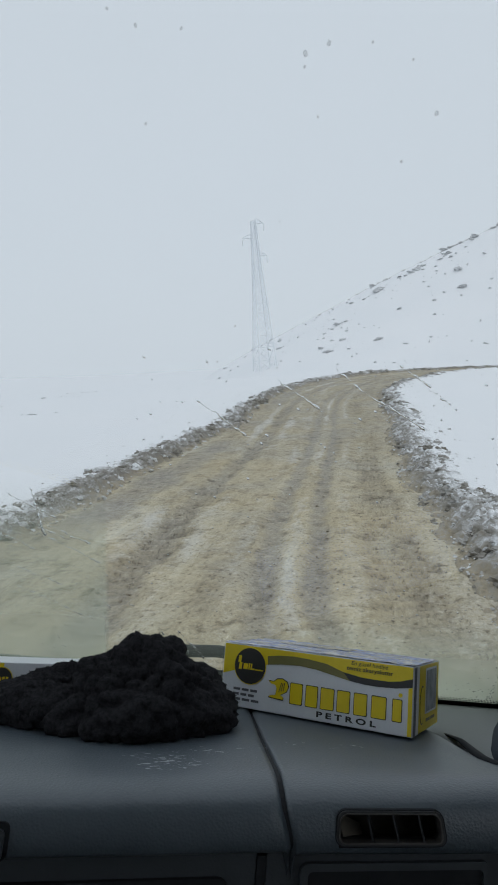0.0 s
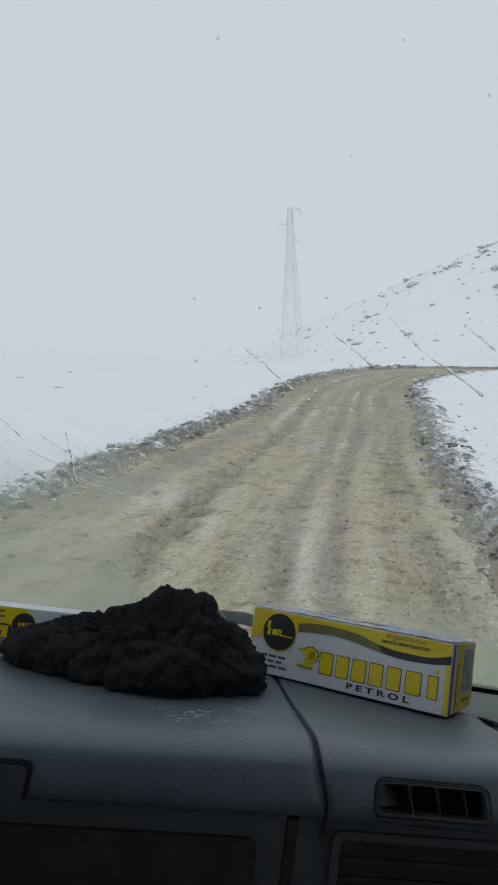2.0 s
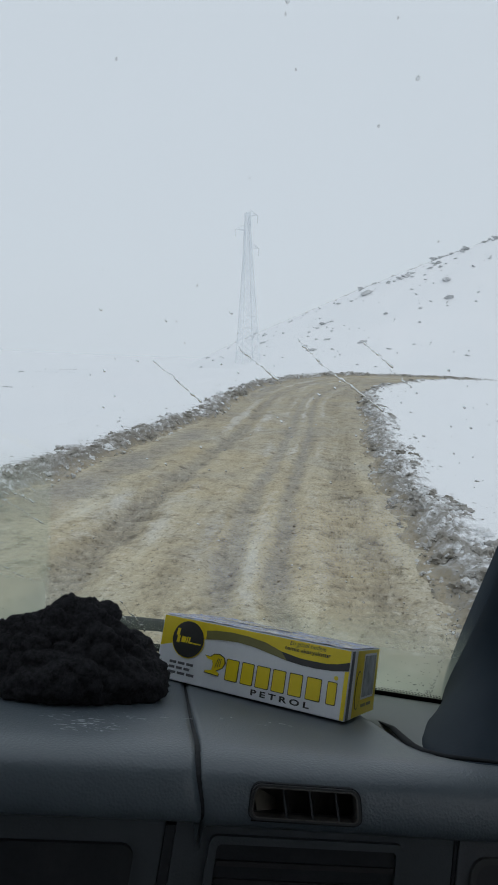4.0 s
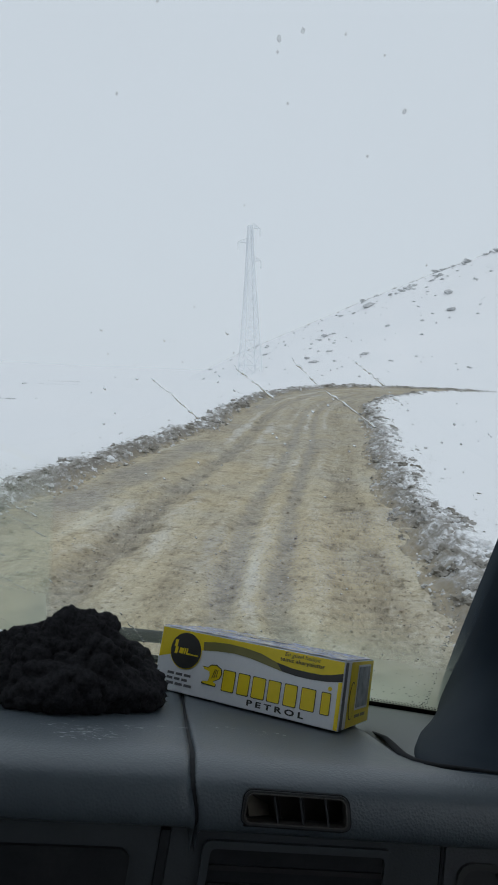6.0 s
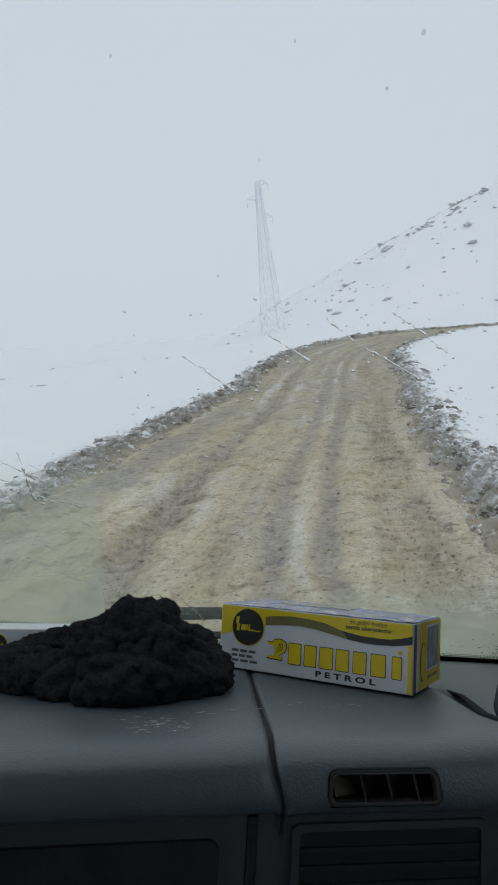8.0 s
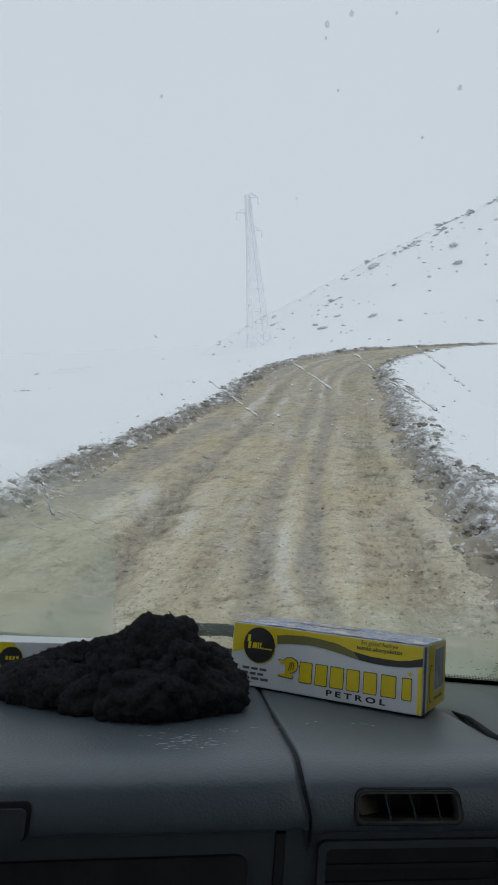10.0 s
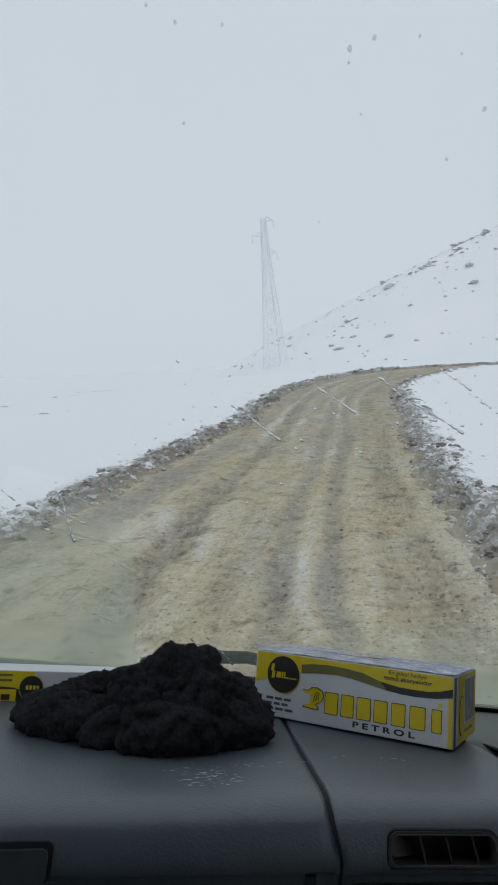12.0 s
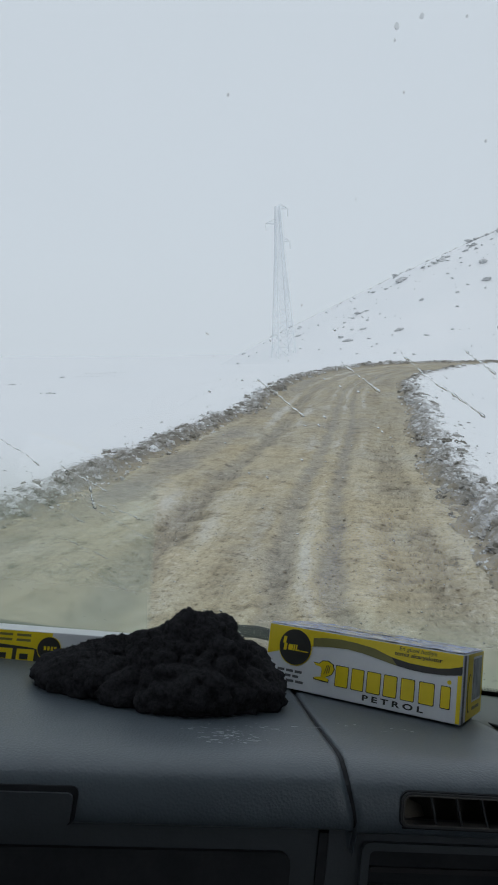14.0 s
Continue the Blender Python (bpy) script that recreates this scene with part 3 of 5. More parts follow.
def bank(side):
    offs = 3.0 * np.linspace(0, 1, 78) ** 1.5
    verts, clean = [], []
    along = list(np.arange(-28, 3, 0.8)) + steps(3.0, 92.0, 0.024, 1.0046)
    for s in along:
        for out in offs:
            p, c = bank_point(s, side, out)
            sink = 0.10 * (1 - min(out / 0.06, 1.0)) + 0.25 * max(0.0, out - 2.75) / 0.25
            verts.append((p[0], p[1], p[2] - sink))
            clean.append(c)
    idx = np.arange(len(verts)).reshape(len(along), len(offs))
    faces = np.stack([idx[:-1, :-1], idx[:-1, 1:], idx[1:, 1:], idx[1:, :-1]], -1).reshape(-1, 4)
    if side < 0:
        faces = faces[:, ::-1]
    me = bpy.data.meshes.new("snow_bank")
    me.from_pydata(verts, [], faces.tolist())
    me.materials.append(M_BANK)
    me.polygons.foreach_set("use_smooth", [True] * len(me.polygons))
    me.attributes.new("clean", "FLOAT", "POINT").data.foreach_set("value", clean)
    me.attributes.new("verge", "FLOAT", "POINT").data.foreach_set("value", [float(v) for _ in along for v in smoothstep(0.0, 0.55, offs)])
    return tagged(new("snow_bank", me), "low bank of churned grey and white snow beside the track", "snow bank", kind="structure")


bank(-1)
bank(1)


def clods(side, count, lo, hi):
    """Broken lumps of frozen snow along the bank, half sunk in it."""
    rows = []
    rnd = random.Random(11 + side)
    for k in range(count):
        s = lo + (hi - lo) * rnd.random() ** 1.7 if k % 12 else rnd.uniform(-26, lo)
        clump = noise.noise(Vector((s * 0.8, side * 2, 9)))
        if rnd.random() > 0.55 + clump:
            continue
        out = max(rnd.gauss(0.50, 0.30), 0.0) if k % 7 else rnd.uniform(-0.3, 1.9)
        (x, y, z), _ = bank_point(s, side, max(out, 0.05))
        size = (0.012 + (0.070 if 0.1 < out < 0.95 else 0.022) * rnd.random() ** 4) * (1 + 0.012 * min(max(s, 0), 40))
        rows.append(((x, y, z - size * rnd.uniform(0.1, 0.5)), size, rnd.random() * 50, 3 if size > 0.035 else 2 if size > 0.018 else 1, 1.05, 0.7))
    for k in range(2600):
        s, out = lo + 14 * rnd.random() ** 1.4, abs(rnd.gauss(0.35, 0.28))
        if noise.noise(Vector((s * 1.3, side * 4, 21))) < rnd.uniform(-0.5, 0.3):
            continue
        (x, y, z), _ = bank_point(s, side, max(out, 0.02))
        size = 0.006 + 0.016 * rnd.random() ** 3
        rows.append(((x, y, z - 0.3 * size), size, rnd.random() * 50, 1, 0.9, 0.7))
    return heap("snow_clods", M_CLOD, "grey clods of ploughed snow and grit along the verge", "snow clods", rows, False)


clods(-1, 5200, 3, 70)
clods(1, 5200, 3, 70)

rnd = random.Random(5)
rows = []
for k in range(6000):
    s, u = 3 + 30 * rnd.random() ** 1.6, rnd.uniform(-2.3, 2.4)
    x, y = lane_point(s, u)
    rows.append(((x, y, float(lane_height(x, y)) - 0.015 + 0.02 * noise.noise(Vector((x * 0.7, y * 0.7, 1)))), 0.004 + 0.016 * rnd.random() ** 5, rnd.random() * 40, 1, 0.9, 0.5))
heap("road_grit", two_scale("grit", (0.20, 0.165, 0.12), (0.38, 0.32, 0.24), 9, 40, 0.8), "loose stones and frozen crumbs scattered over the mud track", "grit", rows)

# ---- rocks on the slope ----
rnd = random.Random(21)


def slope_place(x, y):
    return float(land(np.array([x]), np.array([y]))[0])


ROCKS = []
for k in range(3):
    bm = bmesh.new()
    lump(bm, (0, 0, 0.1), 1.0, 3 + k * 5, 3, 0.55, 0.6)
    ROCKS.append(mesh_of("rock", bm, M_ROCK, False))
for k in range(46):
    a = rnd.random()
    x = 2 + 62 * a
    y = 138 + rnd.gauss(0, 7) + 5 * math.sin(x * 0.3)
    if k % 2 == 0:
        y, x = rnd.uniform(98, 134), rnd.uniform(6, 56)
    ob = new("rock", ROCKS[k % 3])
    size = 0.2 + 0.6 * rnd.random() ** 3 * (0.5 + a)
    ob.matrix_world = pose(x, y, slope_place(x, y), 0, rnd.uniform(-20, 20), rnd.uniform(0, 360)) @ Matrix.Diagonal((size * 1.5, size, size * 0.8, 1))
    tagged(ob, "snow-dusted grey rock on the white slope, paled for the fog", "rock", "rocks on the slope")
for k in range(6):
    cx = (34, 40, 45, 51, 56, 61)[k]
    cy = 137 + 4 * math.sin(cx * 0.3)
    for j in range(7):
        x, y = cx + rnd.gauss(0, 1.5), cy + rnd.gauss(0, 1.8)
        ob = new("rock", ROCKS[j % 3])
        size = 0.25 + 0.55 * rnd.random() ** 2
        ob.matrix_world = pose(x, y, slope_place(x, y), 0, rnd.uniform(-20, 20), rnd.uniform(0, 360)) @ Matrix.Diagonal((size * 1.7, size, size * 0.7, 1))
        tagged(ob, "grey rock of an outcrop breaking through the snow slope", "rock", "rocks on the slope")
rows = []
for k in range(320):
    a = rnd.random()
    x = -4 + 72 * a
    y = 134 + rnd.gauss(0, 14) + 6 * math.sin(x * 0.25)
    if k % 4 == 0:
        x, y = rnd.uniform(-6, 60), rnd.uniform(96, 150)
    rows.append(((x, y, slope_place(x, y)), 0.10 + 0.3 * rnd.random() ** 3, rnd.random() * 60, 1, 0.6, 0.7))
heap("scree", M_ROCK, "scattered small stones and tufts poking out of the snow slope", "stones", rows, False)

rows = []
for k in range(26):
    x, y = rnd.uniform(-22, -7), rnd.uniform(24, 46)
    for j in range(9):
        px2, py2 = x + rnd.gauss(0, 0.6), y + rnd.gauss(0, 0.3)
        rows.append(((px2, py2, slope_place(px2, py2)), 0.03 + 0.09 * rnd.random() ** 2, rnd.random() * 60, 1, 0.7, 0.45))
for k in range(16):
    x, y = rnd.uniform(4.5, 15), rnd.uniform(10, 32)
    for j in range(7):
        px2, py2 = x + rnd.gauss(0, 0.16), y + rnd.gauss(0, 0.16)
        rows.append(((px2, py2, slope_place(px2, py2)), 0.02 + 0.05 * rnd.random() ** 2, rnd.random() * 60, 1, 0.7, 0.45))
heap("dry_tufts", M_ROCK, "low grey tufts and stones barely clearing the open snow", "tufts", rows, False)

# ---- lattice pylon ----
def pylon(x, y, z, height, turn):
    root = thing("lattice_pylon", pose(x, y, z, 0, -3, 0) @ pose(0, 0, 0, 0, 0, turn), "steel lattice power pylon, painted pale for the fog", "pylon")

    def half(h):
        t = h / height
        return 1.75 * (1 - t / 0.72) + 0.62 * (t / 0.72) if t < 0.72 else 0.62 - 0.3 * (t - 0.72) / 0.28

    levels = [height * q for q in (0, 0.1, 0.19, 0.27, 0.34, 0.41, 0.47, 0.53, 0.58, 0.63, 0.68, 0.72, 0.77, 0.82, 0.87, 0.92, 0.96, 1.0)]
    for cx, cy in ((-1, -1), (1, -1), (1, 1), (-1, 1)):
        part("leg", tube_into(bmesh.new(), [(cx * half(h), cy * half(h), h) for h in levels], 0.10, 5), M_FOG_STEEL, root)
    corners = ((-1, -1), (1, -1), (1, 1), (-1, 1))
    for a, c in zip(levels, levels[1:]):
        bm = bmesh.new()
        for k in range(4):
            p, q = corners[k], corners[(k + 1) % 4]
            for one, two in ((p, q), (q, p)):
                tube_into(bm, [(one[0] * half(a), one[1] * half(a), a), (two[0] * half(c), two[1] * half(c), c)], 0.05, 4)
            tube_into(bm, [(p[0] * half(c), p[1] * half(c), c), (q[0] * half(c), q[1] * half(c), c)], 0.045, 4)
        part("bracing", bm, M_FOG_STEEL, root)
    for h, reach in ((0.80, 1.9), (0.90, -2.1), (0.985, 1.7)):
        bm = bmesh.new()
        hh, w = h * height, half(h * height)
        sgn = 1 if reach > 0 else -1
        tip = (reach, 0, hh + 0.1)
        for yy in (-w, w):
            tube_into(bm, [(sgn * w, yy, hh), tip], 0.06, 4)
            tube_into(bm, [(sgn * w, yy, hh + 0.8), tip], 0.05, 4)
        arm = part("crossarm", bm, M_FOG_STEEL, root)
        bm = bmesh.new()
        tube_into(bm, [(reach, 0, hh + 0.05 - 0.1 * k) for k in range(13)], [0.05 if k % 2 else 0.12 for k in range(13)], 8)
        part("insulator", bm, M_FOG_STEEL, arm, "string of pale insulator discs")
    return root


pylon(3.7, 112, -2.6, 27.5, 20)

# ---- cab shell ----
def shell(name, lo, hi, mat, label, category):
    ob = new(name, mesh_of(name, box(lo, hi, 0.01), mat))
    ob.matrix_world = SHELL
    return tagged(ob, label, category, kind="structure")


# Unseen shell; its openings and pale liner set the light inside.
shell("ceiling", (-1.50, -2.06, 0.86), (0.67, 0.0, 0.92), M_LINER, "pale fabric headliner of the van cab", "ceiling")
shell("floor", (-1.50, -2.06, -1.12), (0.67, 0.55, -1.06), M_TRIM, "grey rubber floor of the van cab", "floor")
shell("wall_rear", (-1.45, -2.06, -1.06), (0.62, -2.0, 0.86), M_TRIM, "grey trimmed rear wall of the van cab", "wall")
shell("wall_front", (-1.45, 0.50, -1.06), (0.62, 0.55, -0.20), M_DARK, "dark bulkhead below the windscreen", "wall")
shell("wall_left", (-1.50, -2.0, -1.06), (-1.45, 0.50, 0.05), M_TRIM, "grey trimmed door panel below the window", "wall")
shell("wall_right", (0.62, -2.0, -1.06), (0.67, 0.50, 0.12), M_TRIM, "grey trimmed door panel below the window", "wall")
# Out of view, added to keep side light off the dashboard's right end.
shell("wall_right_blocker", (0.62, -0.30, 0.12), (0.67, 0.50, 0.70), M_DARK, "unseen dark panel between pillar and door window, added to cut side light", "wall")

# ---- windscreen ----
window = thing("window_1", CAB, "wet raked van windscreen with streaks and dirt specks", "windscreen", kind="structure")
bm = bmesh.new()
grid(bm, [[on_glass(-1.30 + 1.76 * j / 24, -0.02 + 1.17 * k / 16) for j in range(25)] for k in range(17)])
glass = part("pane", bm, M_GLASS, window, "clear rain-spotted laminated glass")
glass.visible_shadow = False
glass.data.polygons.foreach_set("use_smooth", [True] * len(glass.data.polygons))
# the pane bends gently round the cab: its normals turn outwards with the distance from the middle
face_out = Vector((0, math.sin(GLASS_TILT), math.cos(GLASS_TILT)))
up_glass = Vector((0, -math.cos(GLASS_TILT), math.sin(GLASS_TILT)))
glass.data.normals_split_custom_set_from_vertices([-(face_out + Vector(((v.co.x + 0.42) / 1.9, 0, 0)) - 0.3 * (v.co.x - 0.1) * up_glass).normalized() for v in glass.data.vertices])
bm = bmesh.new()
grid(bm, [[on_glass(-1.30 + 1.76 * j / 24, s, 0.003) for j in range(25)] for s in (-0.03, 0.012)])
for k in range(260):
    u = -0.86 + 1.30 * k / 260
    for s, r in ((0.0145, 0.0021), (0.0185, 0.0015)):
        c = u + (0.0025 if s > 0.016 else 0)
        vs = [bm.verts.new(on_glass(c + r * math.cos(q), s + r * math.sin(q), 0.003)) for q in (math.pi * j / 3 for j in range(6))]
        bm.faces.new(vs)
part("seal", bm, M_BLACK, window, "black printed edge band with a dotted border")

# runs of water on the glass
RUNS = (
    (-0.104, 0.524, -0.043, 0.482, 0.0016), (-0.017, 0.560, 0.034, 0.528, 0.0016), (0.038, 0.585, 0.0725, 0.561, 0.0013), (0.0725, 0.561, 0.159, 0.515, 0.0017),
    (0.108, 0.595, 0.150, 0.570, 0.0013), (0.150, 0.570, 0.179, 0.5515, 0.0010), (-0.2825, 0.311, -0.228, 0.2836, 0.0014), (-0.300, 0.372, -0.286, 0.292, 0.0022),
    (-0.33, 0.36, -0.27, 0.325, 0.0013), (-0.345, 0.335, -0.26, 0.29, 0.0012), (-0.30, 0.30, -0.215, 0.25, 0.0011), (-0.36, 0.30, -0.30, 0.265, 0.0011),
    (-0.35, 0.24, -0.27, 0.20, 0.0010), (-0.33, 0.19, -0.24, 0.14, 0.0010), (-0.13, 0.118, -0.085, 0.075, 0.0014), (-0.105, 0.125, -0.062, 0.062, 0.0016),
    (-0.40, 0.39, -0.355, 0.355, 0.0013),
)
for k, (u0, s0, u1, s1, w) in enumerate(RUNS):
    path, rad = [], []
    for q in range(37):
        f = q / 36
        wob = 0.0020 * noise.noise(Vector((k * 3.1, f * 4, 0))) + 0.0013 * noise.noise(Vector((k * 3.1, f * 15, 5)))
        path.append(on_glass(u0 + (u1 - u0) * f + wob, s0 + (s1 - s0) * f + wob, -0.0004))
        rad.append(w * max(0.07, 0.30 + 0.40 * f + 1.3 * noise.noise(Vector((k * 9.7, f * 13, 3)))))
    rad[-1], rad[-2], rad[-3], rad[0] = w * 0.5, w * 1.1, w * 1.2, w * 0.1
    part("water_run", tube_into(bmesh.new(), path, rad, 7, 0.38, Vector((0, math.sin(GLASS_TILT), math.cos(GLASS_TILT)))), M_WATER, window, smooth=True)


def drops():
    bm = bmesh.new()
    rnd = random.Random(3)
    for k in range(1750):
        pick = rnd.random()
        if pick < 0.20:
            u, s = rnd.uniform(-0.42, -0.17), rnd.uniform(0.06, 0.36)
        elif pick < 0.62:
            u, s = 0.43 - 0.28 * rnd.random() ** 1.6, 0.02 + 0.34 * rnd.random() ** 1.8
        elif pick < 0.88:
            u, s = rnd.uniform(-0.16, 0.42), rnd.uniform(0.08, 0.56)
        else:
            u, s = rnd.uniform(-0.20, 0.4), rnd.uniform(0.45, 0.62)
        if k < 420:
            s = 0.015 + 0.30 * rnd.random() ** 1.5
            u = 0.402 - 0.135 * s - 0.045 * rnd.random() ** 2.2
            if k % 4 == 0:
                u, s = rnd.uniform(0.17, 0.41), 0.018 + 0.035 * rnd.random() ** 2
        if u > 0.402 - 0.135 * s:
            continue
        r = 0.0003 + (0.0012 if pick > 0.20 else 0.0006) * rnd.random() ** 3
        stretch = rnd.uniform(1.0, 2.2) if pick > 0.20 else rnd.choice((1.2, 1.8, 2.5, 4.0, 7.0))
        c = on_glass(u, s, -0.0002)
        vs = bmesh.ops.create_icosphere(bm, subdivisions=1, radius=r)["verts"]
        turn = rnd.uniform(-1.0, -0.35)
        for v in vs:
            x, y, z = v.co.x * stretch, v.co.y, v.co.z * 0.5
            a, d = x * math.cos(turn) - y * math.sin(turn), x * math.sin(turn) + y * math.cos(turn)
            v.co = c + Vector((a, -math.cos(GLASS_TILT) * d + math.sin(GLASS_TILT) * z, math.sin(GLASS_TILT) * d + math.cos(GLASS_TILT) * z))
    ob = new("water_drops", mesh_of("water_drops", bm, M_WATER, True))
    ob.matrix_world = CAB
    return tagged(ob, "fine raindrops beaded on the outside of the windscreen", "water drops", kind="stuff")


drops()

SPECKS = (
    (-0.037, 0.872, 0.0044), (-0.019, 0.8815, 0.0038), (-0.036, 0.862, 0.0024), (0.0165, 0.886, 0.0022), (0.0826, 0.840, 0.0036), (0.062, 0.798, 0.0026),
    (-0.167, 0.803, 0.0026), (-0.039, 0.732, 0.0018), (-0.070, 0.619, 0.0022), (0.149, 0.712, 0.0021), (0.180, 0.655, 0.0024), (0.0525, 0.8776, 0.0022),
    (-0.0187, 0.8255, 0.0020), (0.2032, 0.7085, 0.0022), (-0.073, 0.5515, 0.0020), (0.1345, 0.6255, 0.0020), (-0.177, 0.876, 0.0030), (-0.200, 0.885, 0.0026),
    (-0.140, 0.878, 0.0024), (0.030, 0.600, 0.0022), (-0.020, 0.575, 0.0020), (-0.085, 0.575, 0.0018), (0.115, 0.600, 0.0018), (0.250, 0.660, 0.0016),
)
for k, (u, s, r) in enumerate(SPECKS):
    bm = bmesh.new()
    lump(bm, (0, 0, 0), 0.45, 2 + k * 1.7, 2, 0.7, 0.12)
    c = on_glass(u, s, -0.001)
    turn = Matrix.Rotation(-(math.pi / 2 - GLASS_TILT) + math.pi / 2, 4, "X")
    for v in bm.verts:
        x, y, z = v.co * r
        v.co = c + Vector((x, -math.cos(GLASS_TILT) * y * 1.3 + math.sin(GLASS_TILT) * z, math.sin(GLASS_TILT) * y * 1.3 + math.cos(GLASS_TILT) * z))
    part("mud_speck", bm, M_SPECK, window, smooth=True)

# ---- wiper ----
wiper = thing("wiper", CAB, "parked black windscreen wiper at the foot of the glass", "wiper")
part("arm", tube_into(bmesh.new(), [on_glass(-0.20, 0.006, -0.03), on_glass(-0.13, 0.040, -0.025), on_glass(-0.04, 0.050, -0.025), on_glass(0.10, 0.030, -0.02)], [0.012, 0.012, 0.011, 0.009], 8, 0.85), M_RUBBER, wiper, smooth=True)
part("blade", tube_into(bmesh.new(), [on_glass(-0.75 + 0.085 * k, 0.016 + 0.002 * math.sin(k), -0.008) for k in range(12)], 0.006, 6), M_RUBBER, wiper, "black rubber wiper blade")
part("clip", box(on_glass(0.02, 0.035, -0.015) - Vector((0.02, 0.012, 0.010)), on_glass(0.02, 0.035, -0.015) + Vector((0.02, 0.012, 0.010)), 0.003), M_TRIM, wiper, "worn grey wiper joint")

# ---- dashboard ----
dash = thing("dashboard", CAB, "worn dark grey vinyl van dashboard with air vents", "dashboard")


def pad_profile(edge):
    """Section of a dashboard pad: along y and z, from the windscreen over the rounded front to the underside."""
    pts = [(0.585, -0.012), (0.54, -0.003), (0.45, -0.001), (0.36, -0.001), (0.27, -0.001), (0.18, -0.0005), (0.11, 0.0015), (0.065, 0.003), (0.045, 0.003), (0.030, 0.0018), (0.018, -0.001), (0.0085, -0.005), (0.003, -0.0098), (0.0005, -0.015)]
    pts += [(-0.0005, -0.021), (-0.001, -0.027), (-0.0008, -0.033), (0.0, -0.038), (0.0028, -0.0425), (0.008, -0.0452), (0.016, -0.046), (0.03, -0.046)]
    return [(y + 0.003 * edge if z < 0 or y < 0.03 else y, z - 0.003 * edge) for y, z in pts]


def pad(name, u0, u1, tilt, back, hole=None, label=""):
    """A dashboard pad from u0 to u1. tilt: how its front edge climbs to the right. back: how far it reaches to the windscreen at u."""
    bm = bmesh.new()
    us = [u0 + (u1 - u0) * f for f in (0, 0.004, 0.010, 0.02)] + list(np.linspace(u0 + 0.03 * (u1 - u0), u1 - 0.03 * (u1 - u0), 60)) + [u0 + (u1 - u0) * f for f in (0.98, 0.99, 0.996, 1.0)]
    if hole:
        us = sorted(us + [hole[0], hole[1]])
    rows = []
    for u in us:
        near_end = min(u - u0, u1 - u)
        e = max(0.0, 1 - near_end / 0.003)
        edge = 1 - math.sqrt(max(0.0, 1 - e * e))
        limit = back(u)
        row = []
        for y, z in pad_profile(edge):
            yy = min(y, limit) if y > 0.06 else y
            lift = tilt(u) * float(smoothstep(0.40 if u < 0 else 0.16, 0.0, y))
            drop = 0.012 * float(smoothstep(limit - 0.012, limit, y)) if limit < 0.5 else 0
            row.append((u + (0.010 * float(smoothstep(-0.002, -0.042, z)) * float(smoothstep(-0.3, -0.002, u)) if u < 0.0019 else 0.010 * float(smoothstep(-0.002, -0.042, z)) * float(smoothstep(0.040, 0.0018, u))), yy, z + lift - drop - 0.0025 * math.sin(min(max(u, -0.5), 0.4) * 5) * float(smoothstep(0.05, 0.4, y))))
        rows.append(row)
    vs = grid(bm, rows)
    if hole:
        kill = []
        for f in bm.faces:
            c = f.calc_center_median()
            if hole[0] < c.x < hole[1] and hole[2] < c.z - tilt(c.x) < hole[3] and c.y < 0.02:
                kill.append(f)
        bmesh.ops.delete(bm, geom=kill, context="FACES")
    for row in (vs[0], vs[-1]):
        low = [bm.verts.new((v.co.x, max(v.co.y, 0.025), v.co.z - 0.05)) for v in row]
        for j in range(len(row) - 1):
            bm.faces.new((row[j], row[j + 1], low[j + 1], low[j]))
    bmesh.ops.recalc_face_normals(bm, faces=bm.faces[:])
    if sum(f.normal.z for f in bm.faces) < 0:
        bmesh.ops.reverse_faces(bm, faces=bm.faces[:])
    return part(name, bm, M_PAD, dash, label, True)


def left_tilt(u):
    return 0.085 * max(u, -0.5)


def right_tilt(u):
    return 0.062 * u - 0.002


def corner_line(u):
    """Where the right pad ends against the corner panel."""
    if u < 0.205:
        return 0.60
    return 0.60 - 0.48 * float(smoothstep(0.205, 0.235, u)) - 0.03 * float(smoothstep(0.235, 0.31, u))


VENT = (0.0448, 0.124, -0.0359, -0.0155)
pad("left_pad", -1.40, -0.0018, left_tilt, lambda u: 0.60, None, "scuffed grained grey pad")
pad("right_pad", 0.0018, 0.60, right_tilt, corner_line, VENT, "grained grey pad with a cut-out for a vent")
bm = bmesh.new()
rows = []
for side in (-0.0035, 0.0035):
    rows.append([(side + 0.010 * float(smoothstep(-0.002, -0.042, z)), min(y + 0.0035 * float(smoothstep(0.06, 0.0, y)), 0.585), z - 0.0035 * float(smoothstep(-0.03, 0.0, z))) for y, z in pad_profile(0)[:-2]])
grid(bm, rows)
part("seam", bm, M_BLACK, dash, "black gap between the pads")

